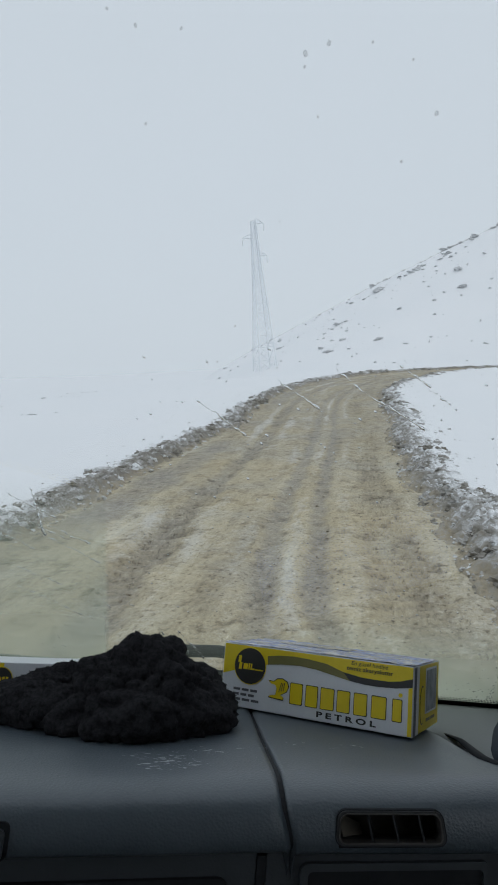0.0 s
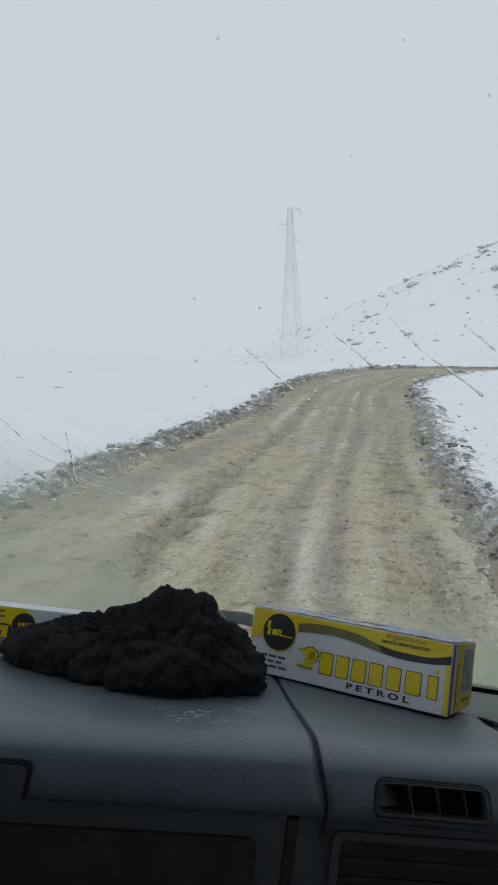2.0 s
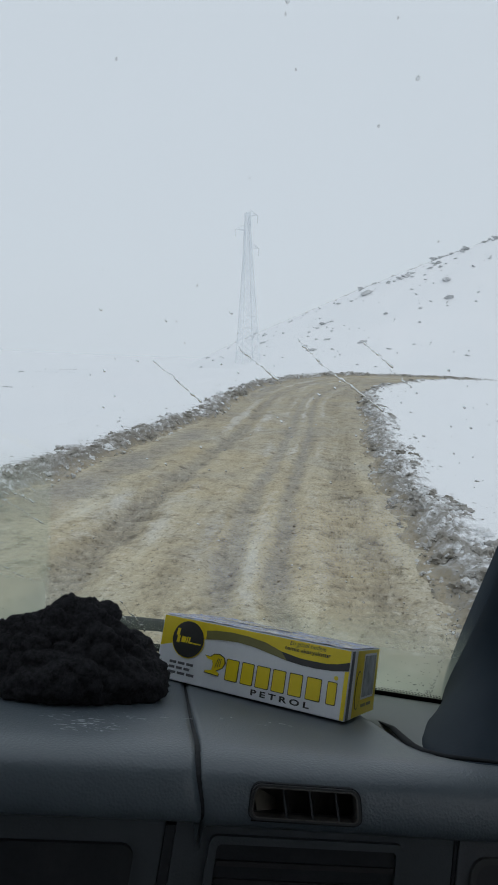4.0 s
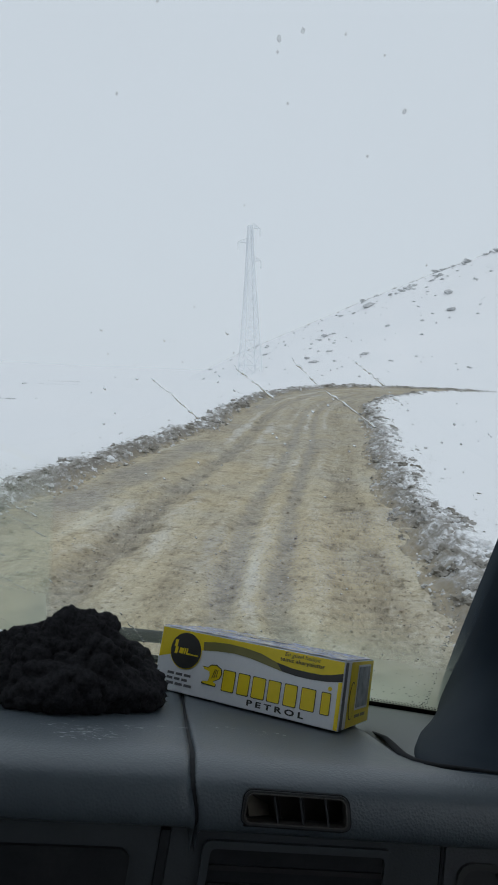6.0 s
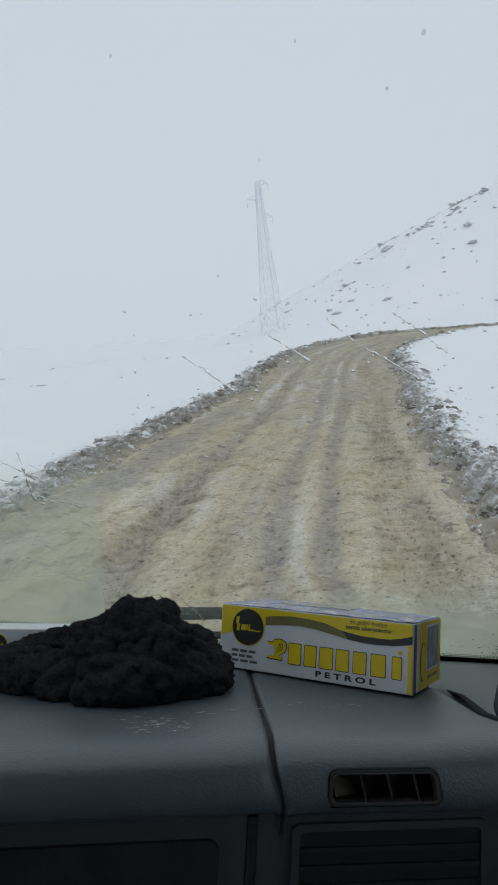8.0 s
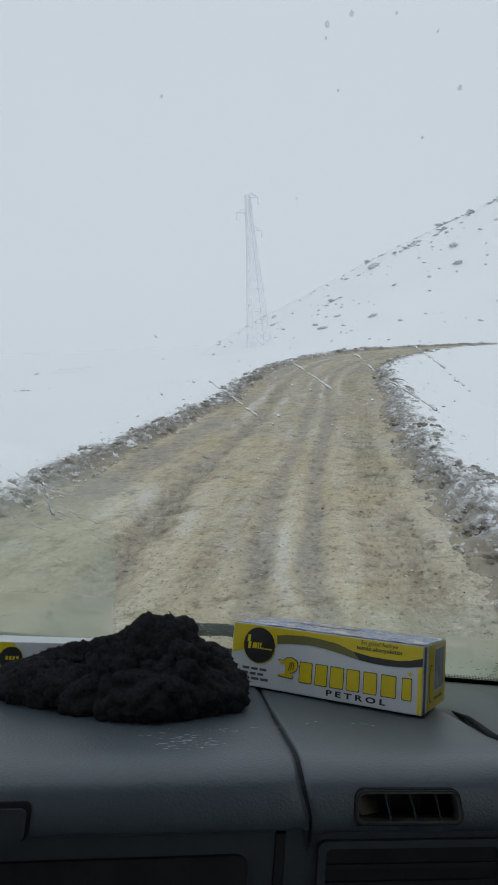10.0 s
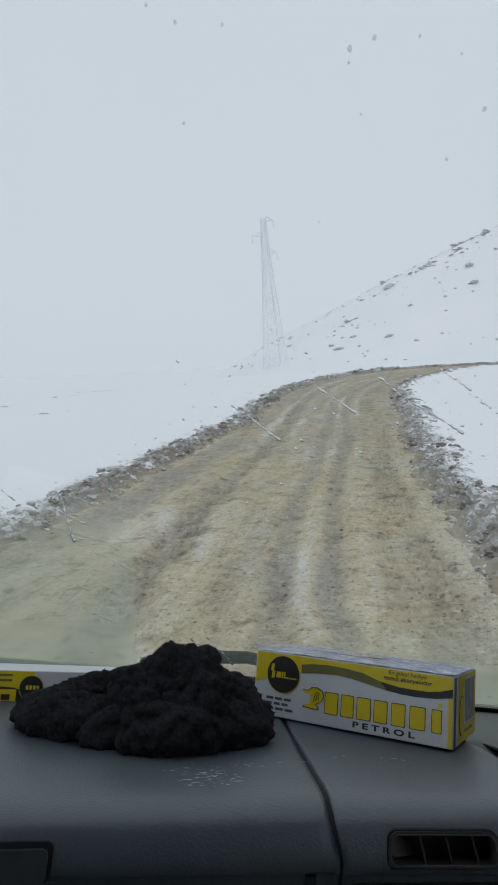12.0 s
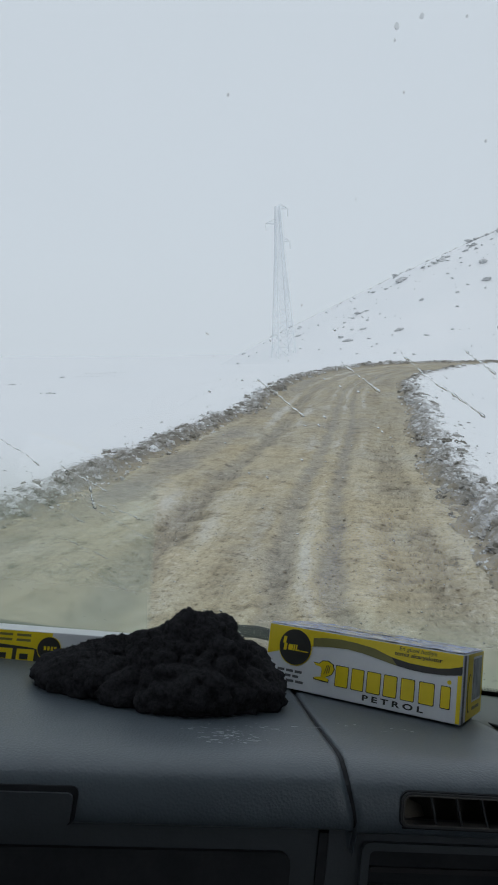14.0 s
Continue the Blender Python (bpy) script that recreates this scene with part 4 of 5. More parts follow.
# scuffs of white dirt on the pads
rnd = random.Random(8)
for cu, cv, su, sv, count in ((-0.086, 0.080, 0.012, 0.012, 90), (-0.080, 0.100, 0.026, 0.020, 80), (-0.055, 0.125, 0.025, 0.010, 26), (-0.125, 0.11, 0.03, 0.016, 14), (0.075, 0.165, 0.030, 0.008, 70)):
    for k in range(count):
        u, v = rnd.gauss(cu, su), rnd.gauss(cv, sv)
        r = 0.0003 + 0.0020 * rnd.random() ** 3
        bm = bmesh.new()
        lump(bm, (0, 0, 0), 1.0, rnd.random() * 30, 1, 0.5, 0.12)
        a = rnd.uniform(-0.5, 0.5)
        long = rnd.choice(((1.2, 0.45), (1.8, 0.28), (2.8, 0.15), (4.0, 0.09)))
        base = float(np.interp(v, (0.03, 0.045, 0.065, 0.11, 0.18, 0.27), (0.0018, 0.003, 0.003, 0.0015, -0.0005, -0.001))) + (left_tilt(u) if u < 0 else right_tilt(u)) * float(smoothstep(0.40 if u < 0 else 0.16, 0.0, v)) - 0.0025 * math.sin(u * 5) * float(smoothstep(0.05, 0.4, v))
        for q in bm.verts:
            x, y, z = q.co * r
            x, y = x * long[0], y * long[1]
            q.co = Vector((u + x * math.cos(a) - 2.2 * y * math.sin(a), v + x * math.sin(a) + 2.2 * y * math.cos(a), base + z))
        part("scuff", bm, M_SCUFF, dash)

# small vent in the right pad
def ring(outer, inner, y0, y1, slope):
    """A frame between two outlines in x and z."""
    bm = bmesh.new()
    o0, i0, o1, i1 = ([bm.verts.new((x, y, z + slope * x)) for x, z in line] for line, y in ((outer, y0), (inner, y0), (outer, y1), (inner, y1)))
    nn = len(o0)
    for j in range(nn):
        k = (j + 1) % nn
        bm.faces.new((o0[j], o0[k], i0[k], i0[j]))
        bm.faces.new((o0[k], o0[j], o1[j], o1[k]))
        bm.faces.new((i0[j], i0[k], i1[k], i1[j]))
    bmesh.ops.recalc_face_normals(bm, faces=bm.faces[:])
    return bm


def rounded(x0, x1, z0, z1, r, lean=0.0):
    out = []
    for cx, cz, a0 in ((x1 - r, z1 - r, 0), (x0 + r, z1 - r, 90), (x0 + r, z0 + r, 180), (x1 - r, z0 + r, 270)):
        for k in range(5):
            q = radians(a0 + 22.5 * k)
            z = cz + r * math.sin(q)
            out.append((cx + r * math.cos(q) + (lean * (z1 - z) if cx > (x0 + x1) / 2 else 0), z))
    return out


vent = part("vent", ring(rounded(0.0424, 0.1234, -0.0380, -0.0134, 0.0062, 0.22), rounded(0.0446, 0.1212, -0.0360, -0.0154, 0.0048, 0.22), -0.0028, 0.012, 0.06), M_RIM, dash, "small dark louvred air vent with a grey rim")
# Lip's pale colour paints the thin highlight along the inner edge.
part("lip", ring(rounded(0.0441, 0.1217, -0.0365, -0.0149, 0.0052, 0.22), rounded(0.0449, 0.1209, -0.0357, -0.0157, 0.0046, 0.22), -0.0036, 0.006, 0.06), M_LIP_GLINT, vent, "thin inner lip painting a pale highlight")
# Flush black ring stands in for the shadow outside the rim.
part("recess", ring(rounded(0.0414, 0.1244, -0.0390, -0.0126, 0.0070, 0.22), rounded(0.0422, 0.1236, -0.0382, -0.0132, 0.0062, 0.22), -0.0012, 0.010, 0.06), M_BLACK, vent, "black ring painting the shaded gap round the rim")
bm = bmesh.new()
for quad in (((0.0425, 0.021), (0.129, 0.021)), ((0.0425, 0.001), (0.0425, 0.021)), ((0.129, 0.021), (0.129, 0.001))):
    (xa, ya), (xb, yb) = quad
    bm.faces.new([bm.verts.new(p) for p in ((xa, ya, -0.0430), (xb, yb, -0.0430), (xb, yb, -0.0165), (xa, ya, -0.0165))])
for zz in (-0.0430, -0.0165):
    bm.faces.new([bm.verts.new(p) for p in ((0.044, 0.003, zz), (0.129, 0.003, zz), (0.129, 0.021, zz), (0.044, 0.021, zz))])
for v in bm.verts:
    v.co.z += 0.062 * v.co.x
part("duct", bm, M_DUCT, vent, "dark brown inside of the duct")
for u in (0.0655, 0.0855, 0.1055):
    bm = box((-0.0008, -0.001, -0.0362), (0.0008, 0.018, -0.0145), 0.0003)
    for v in bm.verts:
        v.co.x += u + 0.30 * (-0.016 - v.co.z) + 0.25 * v.co.y
        v.co.z += 0.06 * u
    part("slat", bm, M_DARK, vent)
# Pale plate paints the light on the duct's inner left wall.
bm = box((0.0450, 0.006, -0.0356), (0.062, 0.008, -0.0190), 0.0005)
for v in bm.verts:
    v.co.x += 0.25 * (-0.016 - v.co.z)
    v.co.z += 0.06 * v.co.x
    v.co.y += 0.35 * (v.co.x - 0.05) + 0.9 * (v.co.z + 0.036)
part("flap", bm, M_LIT_WALL, vent, "beige plate painting the lit inner wall")


# lower fascia
def fascia(outline, y0, y1, mat, name, parent, label="", slope=0.07):
    return part(name, slab([(x, z + slope * x) for x, z in outline], y0, y1), mat, parent, label)


fascia([(-1.3, -0.0475), (-0.016, -0.0475), (-0.016, -0.16), (-1.3, -0.16)], 0.014, 0.05, M_LOWER, "lower_left_panel", dash, "grey lower panel", 0.085)
# No opening is cut; a black plate paints the recess's shade.
fascia(rounded(-1.0, -0.036, -0.150, -0.0635, 0.010), 0.009, 0.0138, M_BLACK, "tray_shade", dash, "flat black plate painting the shade of an open shelf", 0.085)
fascia([(-0.0155, -0.05), (-0.0085, -0.05), (-0.0085, -0.16), (-0.0155, -0.16)], 0.012, 0.05, M_BLACK, "gap", dash, "black joint")
fascia([(-0.008, -0.0478), (0.2085, -0.0478), (0.2085, -0.16), (-0.008, -0.16)], 0.013, 0.05, M_LOWER, "centre_panel", dash, "grey panel round the large vent")
big_vent = part("large_vent", ring(rounded(0.018, 0.168, -0.150, -0.0545, 0.006), rounded(0.024, 0.162, -0.145, -0.0600, 0.004), 0.008, 0.0135, 0.07), M_LOWER, dash, "large black louvred air vent")
# Black plate behind the slats stands in for shade inside the duct.
fascia(rounded(0.023, 0.163, -0.146, -0.0590, 0.004), 0.0115, 0.0128, M_BLACK, "duct", big_vent, "flat black plate painting the duct's shaded inside")
for k in range(6):
    z = -0.0715 - 0.0125 * k
    bm = slab([(0.025, z + 0.07 * 0.025), (0.161, z + 0.07 * 0.161), (0.161, z - 0.0035 + 0.07 * 0.161), (0.025, z - 0.0035 + 0.07 * 0.025)], 0.0085, 0.0112)
    part("slat", bm, M_LOUVRE, big_vent)
fascia([(0.2090, -0.046), (0.2115, -0.046), (0.2115, -0.16), (0.2090, -0.16)], 0.012, 0.05, M_BLACK, "gap", dash, "black joint")
side_panel = fascia([(0.2120, -0.0495), (0.60, -0.0495), (0.60, -0.16), (0.2120, -0.16)], 0.010, 0.05, M_SIDE, "side_panel", dash, "paler grey end panel")
part("ring", ring(rounded(0.222, 0.262, -0.125, -0.0600, 0.012), rounded(0.2265, 0.2575, -0.1205, -0.0645, 0.010), 0.0065, 0.0102, 0.07), M_RIM, side_panel, "raised oval rim")
fascia(rounded(0.2268, 0.2572, -0.120, -0.0650, 0.010), 0.0085, 0.0098, M_DARK, "recess", side_panel, "dark oval recess", 0.07)

# catch of the locker on the left
# Proud black plate paints the shadow round the flap.
catch = fascia(rounded(-0.40, -0.2025, -0.0440, -0.0165, 0.006), -0.0022, 0.004, M_BLACK, "locker_catch", dash, "locker catch, its black plate painting the shaded gap", 0.085)
fascia(rounded(-0.40, -0.2055, -0.0440, -0.0205, 0.005), -0.0060, -0.0029, M_LOWER, "flap", catch, "dark grey lift-up flap", 0.085)

# corner panel and pillar on the right
bm = bmesh.new()
rows = []
for f in np.linspace(0, 1, 14):
    row = []
    for g in np.linspace(0, 1, 14):
        u = 0.212 + 0.36 * g
        v0 = corner_line(u) - 0.004 if u > 0.205 else 0.58
        v0 = min(v0, 0.58)
        v = v0 + (0.60 - v0) * f
        row.append((u, v, -0.010 - 0.010 * float(smoothstep(0.45, 0.58, v)) + 0.012 * float(smoothstep(0.10, 0.30, f)) * float(smoothstep(0.0, 0.25, g))))
    rows.append(row)
grid(bm, rows)
part("corner_panel", bm, M_CORNER_LIT, dash, "smooth grey corner panel by the pillar, painted pale as lit", True)
# Black tube stands in for the shadow between pad and corner panel.
part("groove_shade", tube_into(bmesh.new(), [(0.2455, 0.36, -0.012), (0.2385, 0.26, -0.0025), (0.2300, 0.20, -0.0012), (0.2235, 0.16, 0.0006), (0.2260, 0.128, 0.0024), (0.2400, 0.112, 0.0045), (0.2750, 0.1015, 0.0078), (0.33, 0.092, 0.010), (0.45, 0.085, 0.02)], [0.001, 0.0040, 0.0052, 0.0056, 0.0050, 0.004, 0.003, 0.0025, 0.002], 8, 0.6), M_BLACK, dash, "black tube painting the shaded groove round the corner panel", True)

pillar = thing("pillar", CAB, "moulded windscreen pillar trim, painted dark blue-grey as shaded", "pillar", kind="structure")
bm = bmesh.new()
rows = []
for h, spread in ((-0.02, 1.0), (-0.004, 0.97), (0.006, 0.86), (0.016, 0.72), (0.030, 0.57), (0.050, 0.42), (0.08, 0.28), (0.12, 0.17), (0.17, 0.09), (0.24, 0.03), (0.34, 0.0), (0.48, 0.0), (0.64, 0.0), (0.80, 0.0)):
    s = max(h, 0.0) / math.sin(GLASS_TILT)
    a = on_glass(0.428 - 0.135 * s, s, 0.012)
    a.z = h
    slim = [Vector((0, 0.03, 0)), Vector((0, 0, 0)), Vector((0.012, -0.030, 0)), Vector((0.040, -0.055, 0)), Vector((0.085, -0.070, 0)), Vector((0.14, -0.075, 0)), Vector((0.22, -0.06, 0))]
    foot = [Vector((0.44, 0.60, h)), Vector((0.398, 0.50, h)), Vector((0.335, 0.38, h)), Vector((0.275, 0.27, h)), Vector((0.246, 0.165, h)), Vector((0.300, 0.110, h)), Vector((0.60, 0.090, h))]
    rows.append([(a + p) * (1 - spread) + q * spread for p, q in zip(slim, foot)])
climb = []
for j in range(len(rows) - 1):
    four = rows[max(j - 1, 0)], rows[j], rows[j + 1], rows[min(j + 2, len(rows) - 1)]
    for q in range(4):
        t = q / 4
        climb.append([0.5 * ((2 * p1) + (p2 - p0) * t + (2 * p0 - 5 * p1 + 4 * p2 - p3) * t * t + (3 * p1 - p0 - 3 * p2 + p3) * t ** 3) for p0, p1, p2, p3 in zip(*four)])
climb.append(rows[-1])
dense = []
for row in climb:
    out = []
    for j in range(len(row) - 1):
        p0, p1, p2, p3 = row[max(j - 1, 0)], row[j], row[j + 1], row[min(j + 2, len(row) - 1)]
        for q in range(5):
            t = q / 5
            out.append(0.5 * ((2 * p1) + (p2 - p0) * t + (2 * p0 - 5 * p1 + 4 * p2 - p3) * t * t + (3 * p1 - p0 - 3 * p2 + p3) * t ** 3))
    out.append(row[-1])
    dense.append(out)
grid(bm, dense)
part("trim", bm, M_PILLAR_SHADED, pillar, smooth=True)

# ---- carton of tissues ----
def carton(m, length, height, depth, label):
    root = thing("tissue_carton", m, label, "carton")
    part("body", box((-length, 0, 0), (0, depth, height), 0.0012), M_WHITE, root)
    return root


BOXM = CAB @ Matrix(((0.857, 0.515, 0, 0.1725), (-0.515, 0.857, 0, 0.2295), (0, 0, 1, 0.0008), (0, 0, 0, 1)))
L, D3, H3 = 0.247, 0.1305, 0.0765
box1 = carton(BOXM, L, H3, D3, "yellow and white printed tissue carton lying on the dashboard")


def face_part(name, outline, mat, parent, y=-0.0003, label="", thick=0.0002):
    return part(name, slab(outline, y - thick, y), mat, parent, label)


swoop = [(-0.2458, 0.0385), (-0.2094, 0.0500), (-0.1832, 0.0560), (-0.164, 0.0585), (-0.140, 0.0600), (-0.119, 0.0585), (-0.098, 0.0550), (-0.0756, 0.0512), (-0.058, 0.0495), (-0.0414, 0.0492), (-0.020, 0.0505), (-0.0012, 0.0538)]
crest = [(-0.0012, 0.0632), (-0.015, 0.0590), (-0.0284, 0.0568), (-0.045, 0.0566), (-0.0621, 0.0570), (-0.084, 0.0602), (-0.1049, 0.0665), (-0.128, 0.0692), (-0.1496, 0.0700), (-0.170, 0.0685), (-0.1842, 0.0662)]
face_part("yellow_field", swoop + [(-0.0012, 0.0755), (-0.2458, 0.0755)], M_YELLOW, box1, -0.0002, "yellow printed upper field")
# the wave turns from olive to black
face_part("dark_wave", [p for p in swoop if p[0] > -0.09] + [p for p in crest if p[0] > -0.09], M_INK, box1, -0.0005, "black printed wave")
face_part("olive_wave", [p for p in swoop if -0.19 < p[0] < -0.07] + [p for p in crest if p[0] < -0.08], M_OLIVE, box1, -0.0006, "olive printed wave")


def disc(cx, cz, r, q=28):
    return [(cx + r * math.cos(2 * math.pi * k / q), cz + r * math.sin(2 * math.pi * k / q)) for k in range(q)]


face_part("logo_ring", disc(-0.2078, 0.0515, 0.0228), M_YELLOW, box1, -0.0007)
face_part("logo_disc", disc(-0.2078, 0.0515, 0.0218), M_INK, box1, -0.0010, "black round emblem")
for x0, z0, w, h in ((-0.2248, 0.0545, 0.0040, 0.0085), (-0.2235, 0.0460, 0.0040, 0.0085), (-0.2172, 0.0470, 0.0062, 0.0070), (-0.2100, 0.0470, 0.0018, 0.0075), (-0.2070, 0.0470, 0.0018, 0.0075), (-0.2052, 0.0470, 0.0040, 0.0018), (-0.2005, 0.0470, 0.0108, 0.0014)):
    face_part("emblem_bar", [(x0, z0), (x0 + w, z0), (x0 + w + 0.0008, z0 + h), (x0 + 0.0008, z0 + h)], M_YELLOW, box1, -0.0013)
letters("En güzel hediye", 0.0066, -0.0745, 0.0698, -0.0005, M_INK, box1, "slogan", 0.0440, 0.15)
letters("temiz akaryakıttır", 0.0068, -0.0800, 0.0636, -0.0008, M_INK, box1, "slogan", 0.0560, 0.0, 0.00006)

# the brand name as plain bars, yellow with a dark rim
for x0, w in ((-0.1505, 0.0155), (-0.1298, 0.0145), (-0.1105, 0.0160), (-0.0898, 0.0150), (-0.0690, 0.0150), (-0.0478, 0.0165), (-0.0232, 0.0100)):
    z0, z1 = 0.0150, 0.0385
    for grow, mat, y in ((0.0008, M_INK, -0.0003), (0.0, M_YELLOW, -0.0006)):
        a, c = x0 - grow, x0 + w + grow
        face_part("brand_bar" if mat is M_YELLOW else "brand_rim", rounded(a, c, z0 - grow, z1 + grow, 0.0015), mat, box1, y)
face_part("brand_dot", disc(-0.0148, 0.0438, 0.0024, 14), M_YELLOW, box1, -0.0006)
emblem = [(-0.1785, 0.0185), (-0.1600, 0.0175), (-0.1595, 0.0205), (-0.1640, 0.0225), (-0.1560, 0.0270), (-0.1535, 0.0330), (-0.1555, 0.0385), (-0.1620, 0.0415), (-0.1690, 0.0405), (-0.1730, 0.0370), (-0.1800, 0.0375), (-0.1770, 0.0345), (-0.1705, 0.0335), (-0.1690, 0.0290), (-0.1700, 0.0220), (-0.1780, 0.0205)]
cx, cz = -0.166, 0.0295
face_part("emblem_rim", [(cx + (x - cx) * 1.09, cz + (z - cz) * 1.09) for x, z in emblem], M_INK, box1, -0.0003)
face_part("emblem", emblem, M_YELLOW, box1, -0.0006, "yellow curled emblem")
for k in range(3):
    face_part("emblem_line", [(-0.166 + 0.003 * k, 0.026 + 0.001 * k), (-0.1652 + 0.003 * k, 0.026 + 0.001 * k), (-0.1622 + 0.002 * k, 0.037), (-0.163 + 0.002 * k, 0.037)], M_INK, box1, -0.0009)
letters("PETROL", 0.0088, -0.1150, 0.0050, -0.0004, M_INK, box1, "lettering", 0.0730, 0.0, 0.00030, 1.55)
for k, w in enumerate((0.036, 0.032, 0.039)):
    for j in range(3):
        x0 = -0.2290 + j * w / 3
        face_part("address_bar", [(x0, 0.0205 - 0.0060 * k), (x0 + w / 3 - 0.0025, 0.0205 - 0.0060 * k), (x0 + w / 3 - 0.0025, 0.0235 - 0.0060 * k), (x0, 0.0235 - 0.0060 * k)], M_GREYINK, box1, -0.0003)
face_part("edge_strip", [(-0.0058, 0.0012), (-0.0012, 0.0012), (-0.0012, 0.0535), (-0.0058, 0.0525)], M_YELLOW, box1, -0.0007)

# end face looks to +x
END = Matrix(((0, -1, 0, 0), (1, 0, 0, 0), (0, 0, 1, 0), (0, 0, 0, 1)))


def end_part(name, outline, mat, parent, y, label=""):
    bm = slab(outline, y - 0.0002, y)
    bmesh.ops.transform(bm, matrix=END, verts=bm.verts[:])
    return part(name, bm, mat, parent, label)


end_part("yellow_end", [(0.026, 0.001), (0.1295, 0.001), (0.1295, 0.0755), (0.026, 0.0755)], M_YELLOW, box1, -0.0003, "yellow printed end")
end_part("end_strip", [(0.0012, 0.001), (0.012, 0.001), (0.012, 0.0755), (0.0012, 0.0755)], M_GREYINK, box1, -0.0003)
end_part("picture_rim", rounded(0.057, 0.1165, 0.0190, 0.0715, 0.002), M_WHITE, box1, -0.0006)
end_part("picture", rounded(0.060, 0.1135, 0.0215, 0.0690, 0.002), M_PICTURE, box1, -0.0009, "small grey printed picture")
end_part("oval_mark", [(0.041 + 0.012 * math.cos(q), 0.031 + 0.022 * math.sin(q)) for q in (2 * math.pi * k / 20 for k in range(20))], M_INK, box1, -0.0006)
end_part("oval_mark", [(0.041 + 0.0105 * math.cos(q), 0.031 + 0.0205 * math.sin(q)) for q in (2 * math.pi * k / 20 for k in range(20))], M_YELLOW, box1, -0.0009)
for k in range(2):
    end_part("end_bar", [(0.062 + 0.026 * k, 0.010), (0.084 + 0.026 * k, 0.010), (0.084 + 0.026 * k, 0.0135), (0.062 + 0.026 * k, 0.0135)], M_OLIVE, box1, -0.0006)

# crumpled wrap over the top, and the blue patch added to the lid
def wrap_height(x, y):
    j, k = (x + 0.2465) * 179, (y - 0.001) * 156
    return 0.0772 + 0.0020 * abs(noise.noise(Vector((j * 0.22, k * 0.3, 2)))) + 0.0008 * noise.noise(Vector((j * 0.7, k * 0.9, 6)))


def lid_part(name, x0, x1, y0, y1, lift, mat, nx, ny, label=""):
    bm = bmesh.new()
    pts = [[(x0 + (x1 - x0) * j / nx, y0 + (y1 - y0) * k / ny) for j in range(nx + 1)] for k in range(ny + 1)]
    grid(bm, [[(x, y, wrap_height(x, y) + lift) for x, y in row] for row in pts])
    return part(name, bm, mat, box1, label, True)


lid_part("wrap", -0.2465, -0.0005, 0.001, 0.1295, 0.0, M_WRAP, 44, 20, "crumpled shiny film with sky reflections painted in")
lid_part("blue_sheen_patch", -0.200, -0.105, 0.074, 0.115, 0.0004, M_BLUE_SHEEN, 12, 10, "blue patch on the lid, painted in for its sheen")
for k in range(7):
    x0 = -0.235 + 0.031 * k
    part("back_block", slab([(x0, 0.014), (x0 + 0.020, 0.014), (x0 + 0.020, 0.038), (x0, 0.038)], D3 + 0.0002, D3 + 0.0004), M_YELLOW, box1)
part("back_band", slab([(-0.245, 0.055), (-0.002, 0.060), (-0.002, 0.075), (-0.245, 0.075)], D3 + 0.0002, D3 + 0.0004), M_YELLOW, box1)

# ---- second carton ----
L2, D2, H2 = 0.25, 0.060, 0.043
BOX2M = CAB @ pose(-0.195, 0.335, -0.0045, 0, -2.2, 4)
box2 = carton(BOX2M, L2, H2, D2, "white, yellow and black printed carton lying flat behind the wool hat")
face_part("yellow_field", [(-0.249, 0.018), (-0.115, 0.022), (-0.112, 0.042), (-0.249, 0.042)], M_YELLOW, box2, -0.0003, "yellow printed field")
face_part("black_field", [(-0.249, 0.001), (-0.122, 0.001), (-0.108, 0.016), (-0.135, 0.023), (-0.18, 0.026), (-0.249, 0.025)], M_INK, box2, -0.0006, "black printed field")
face_part("logo_ring", disc(-0.115, 0.0235, 0.0145), M_YELLOW, box2, -0.0009)
face_part("logo_disc", disc(-0.115, 0.0235, 0.0137), M_INK, box2, -0.0012, "black round emblem")
for k in range(4):
    face_part("emblem_bar", [(-0.121 + 0.0042 * k, 0.0215), (-0.1182 + 0.0042 * k, 0.0215), (-0.1182 + 0.0042 * k, 0.0262), (-0.121 + 0.0042 * k, 0.0262)], M_YELLOW, box2, -0.0015)
for k in range(4):
    x0 = -0.153 - 0.026 * k
    face_part("brand_block", [(x0, 0.004), (x0 + 0.021, 0.004), (x0 + 0.021, 0.021), (x0, 0.021)], M_YELLOW, box2, -0.0009)
    face_part("brand_notch", [(x0 + 0.004, 0.009), (x0 + 0.014, 0.009), (x0 + 0.014, 0.0155), (x0 + 0.004, 0.0155)], M_INK, box2, -0.0012)
for k in range(2):
    for j in range(4):
        x0 = -0.155 - 0.022 * j
        face_part("address_bar", [(x0, 0.030 + 0.006 * k), (x0 + 0.017, 0.030 + 0.006 * k), (x0 + 0.017, 0.0328 + 0.006 * k), (x0, 0.0328 + 0.006 * k)], M_OLIVE, box2, -0.0006)

# ---- wool hat ----
CROWN = (
    ((-0.130, 0.225, 0.016), (0.078, 0.088, 0.042)), ((-0.144, 0.225, 0.062), (0.029, 0.038, 0.027)), ((-0.111, 0.225, 0.067), (0.024, 0.034, 0.025)),
    ((-0.082, 0.245, 0.038), (0.032, 0.045, 0.026)), ((-0.058, 0.245, 0.013), (0.036, 0.058, 0.029)), ((-0.150, 0.196, 0.000), (0.088, 0.047, 0.028)),
    ((-0.178, 0.210, 0.044), (0.024, 0.032, 0.021)), ((-0.100, 0.195, 0.046), (0.024, 0.028, 0.020)),
)
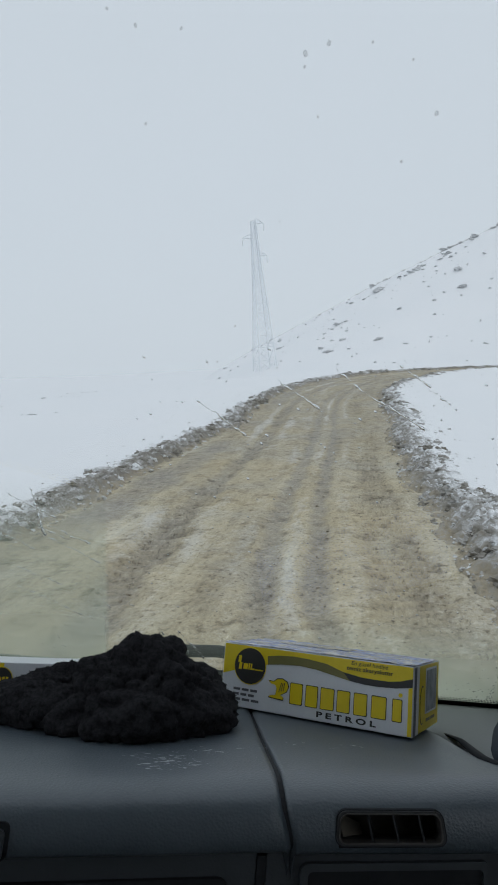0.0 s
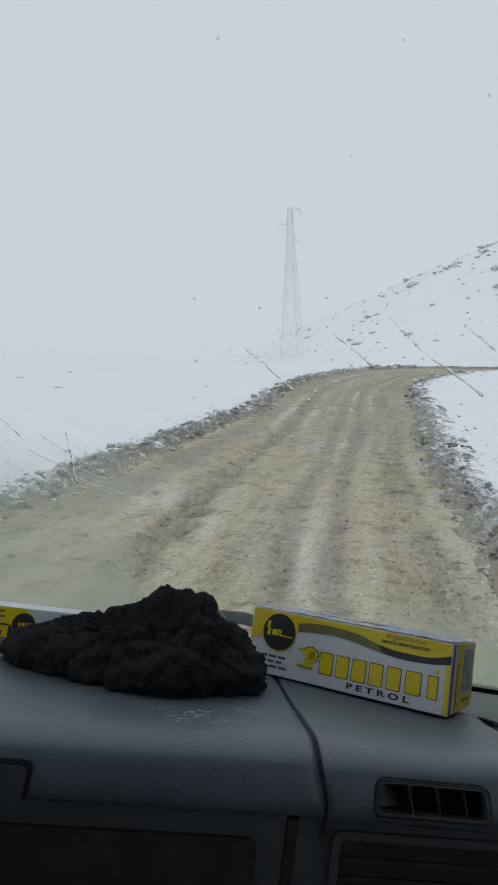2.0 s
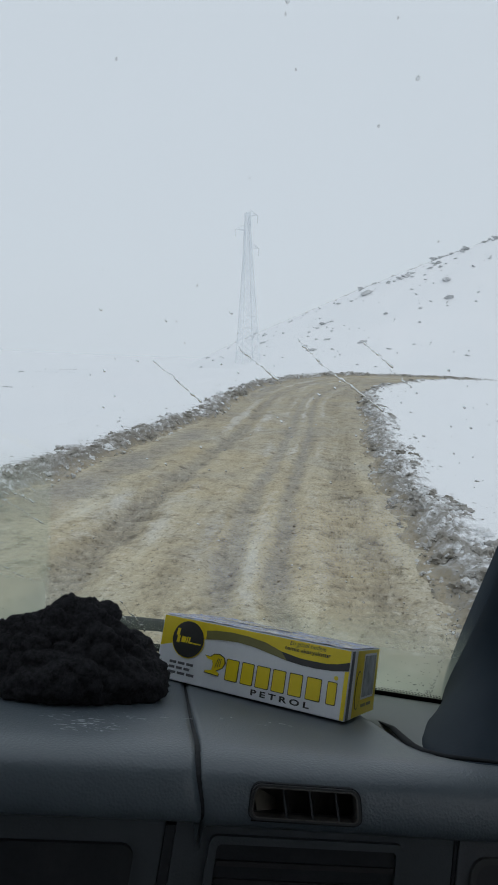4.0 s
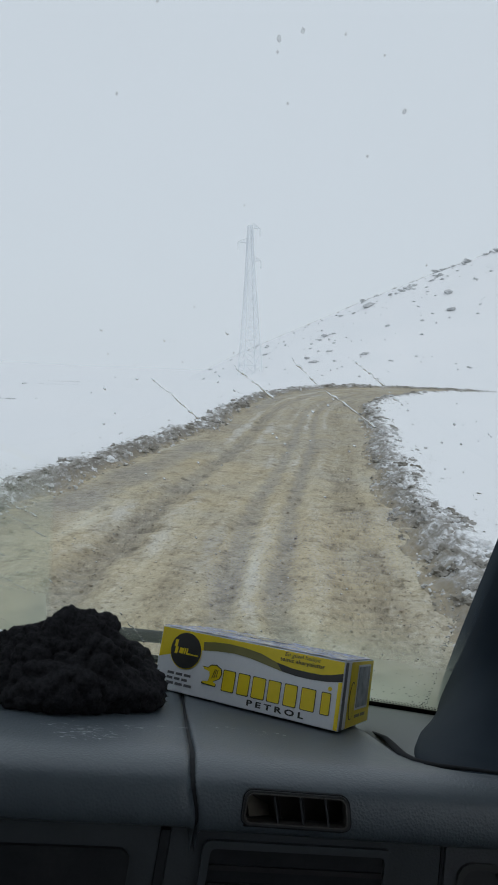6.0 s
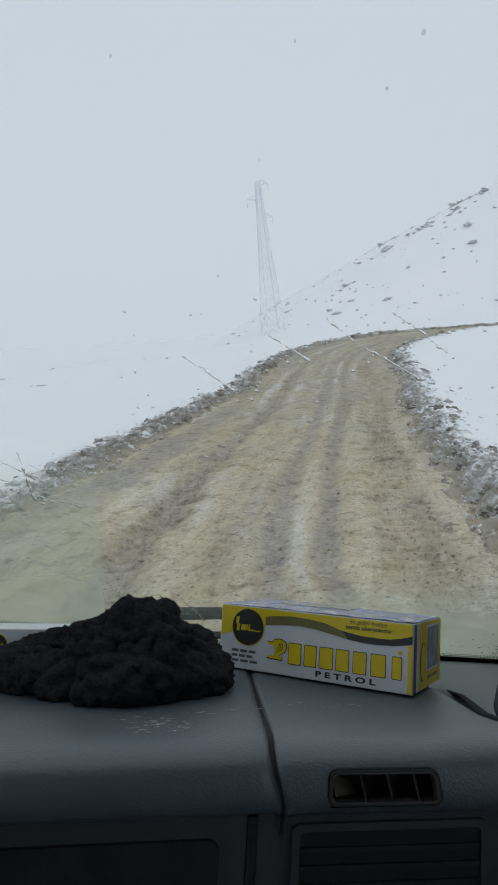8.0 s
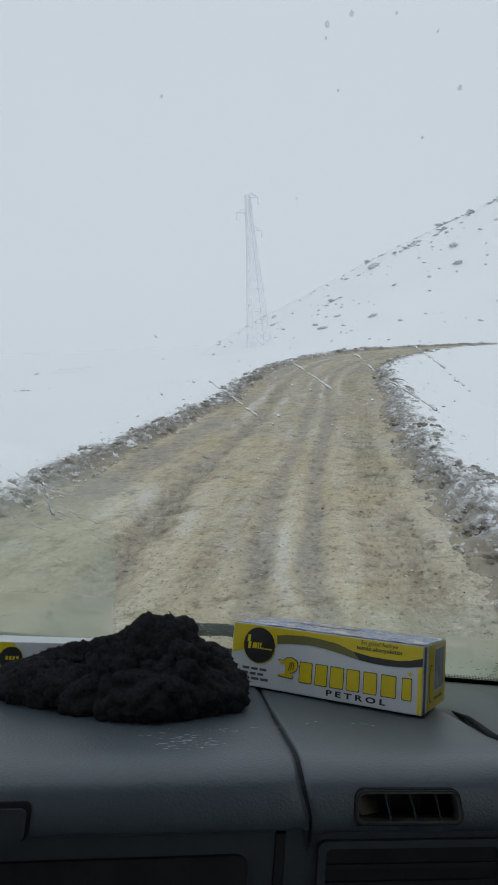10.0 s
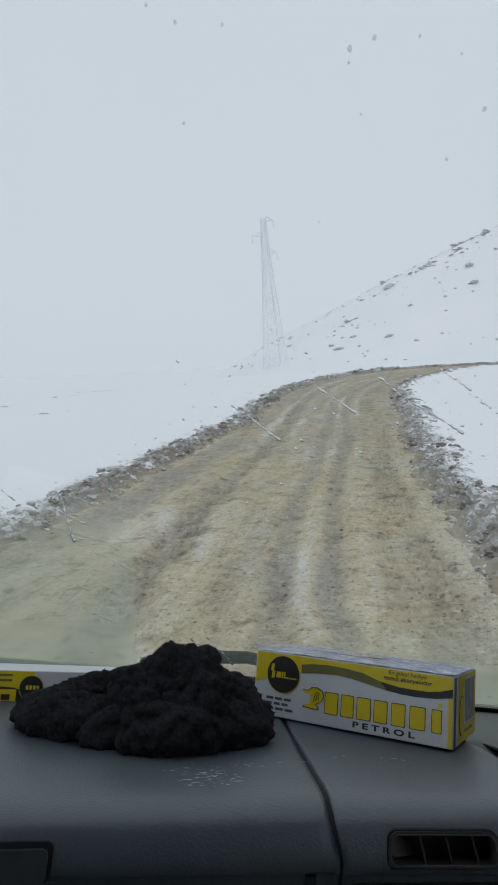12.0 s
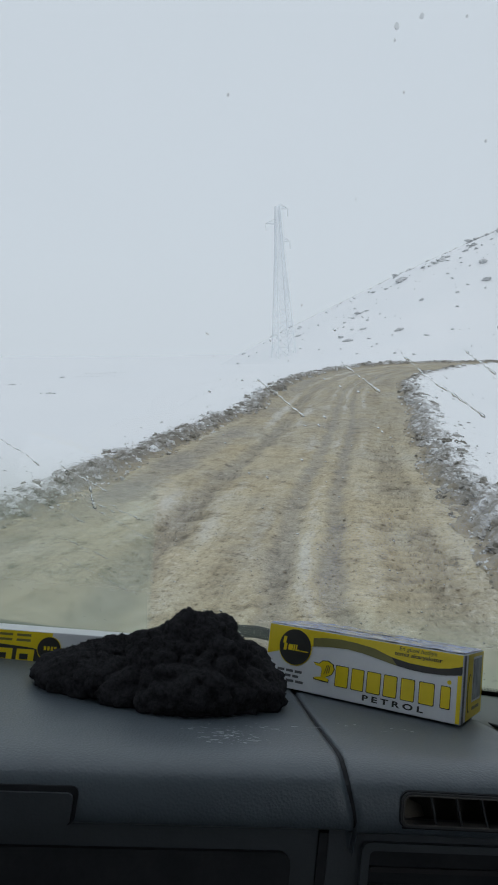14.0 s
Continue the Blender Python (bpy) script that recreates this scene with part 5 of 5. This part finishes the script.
BRIM = (((-0.215, 0.252, 0.008), (0.078, 0.078, 0.036)), ((-0.262, 0.248, -0.001), (0.047, 0.054, 0.025)), ((-0.185, 0.285, 0.018), (0.060, 0.050, 0.034)))


def soft_union(p, lobes, k=0.007):
    acc = 0.0
    for c, r in lobes:
        q = Vector(((p.x - c[0]) / r[0], (p.y - c[1]) / r[1], (p.z - c[2]) / r[2]))
        acc += math.exp(-(q.length - 1) * min(r) / k)
    return -k * math.log(acc)


def wool_part(name, lobes, centre, parent, knobs, label):
    """A lump of chunky knitting, with the loose fibres that stand off it."""
    rnd = random.Random(17)
    bm = bmesh.new()
    bmesh.ops.create_icosphere(bm, subdivisions=6, radius=1.0)
    centre = Vector(centre)
    for v in bm.verts:
        d = v.co.normalized()
        lo, hi = 0.0, 0.3
        for _ in range(13):
            mid = (lo + hi) / 2
            if soft_union(centre + d * mid, lobes) < -0.004:
                lo = mid
            else:
                hi = mid
        p = centre + d * lo
        stitch = Vector((p.x * knobs[0], p.y * knobs[1], p.z * knobs[2]))
        cell = noise.voronoi(stitch)[0][0]
        fine = noise.voronoi(p * 230)[0][0]
        loop = noise.voronoi(p * 150 + Vector((3, 1, 7)))[0][0]
        swell = knobs[3] * (1 - 2.4 * cell * cell) + 0.0030 * (0.5 - loop) + 0.0020 * (0.5 - fine) + 0.007 * noise.noise(p * 32) + 0.0014 * noise.noise(p * 300)
        p = p + d * swell
        p.z = max(p.z, -0.0005 + 0.085 * p.x * float(smoothstep(0.40, 0.0, p.y)))
        v.co = p
    bm.normal_update()
    verts, faces = [], []
    picks = [v for v in bm.verts if v.co.z > 0.004]
    for k in range(16000):
        v = rnd.choice(picks)
        n3 = (v.normal + Vector((rnd.gauss(0, 0.5), rnd.gauss(0, 0.5), rnd.gauss(0, 0.5)))).normalized()
        side = n3.cross(Vector((rnd.gauss(0, 1), rnd.gauss(0, 1), rnd.gauss(0, 1)))).normalized() * 0.00016
        tip = v.co + n3 * rnd.uniform(0.0008, 0.0022)
        base = len(verts)
        verts += [v.co - side, v.co + side, tip]
        faces.append((base, base + 1, base + 2))
    body = part(name, bm, M_WOOL, parent, label, True)
    me = bpy.data.meshes.new("fuzz")
    me.from_pydata(verts, [], faces)
    me.materials.append(M_WOOL)
    ob = new("fuzz", me)
    ob.parent = body
    return tagged(ob, "fine loose wool fibres", kind="stuff")


hat = thing("wool_hat", CAB, "crumpled black chunky wool hat lying on the dashboard", "hat")
wool_part("crown", CROWN, (-0.135, 0.222, 0.020), hat, (74, 74, 74, 0.0060), "bunched-up crown in bobbly black knit")
wool_part("brim", BRIM, (-0.215, 0.255, 0.010), hat, (95, 60, 95, 0.0036), "flattened ribbed brim in black knit")
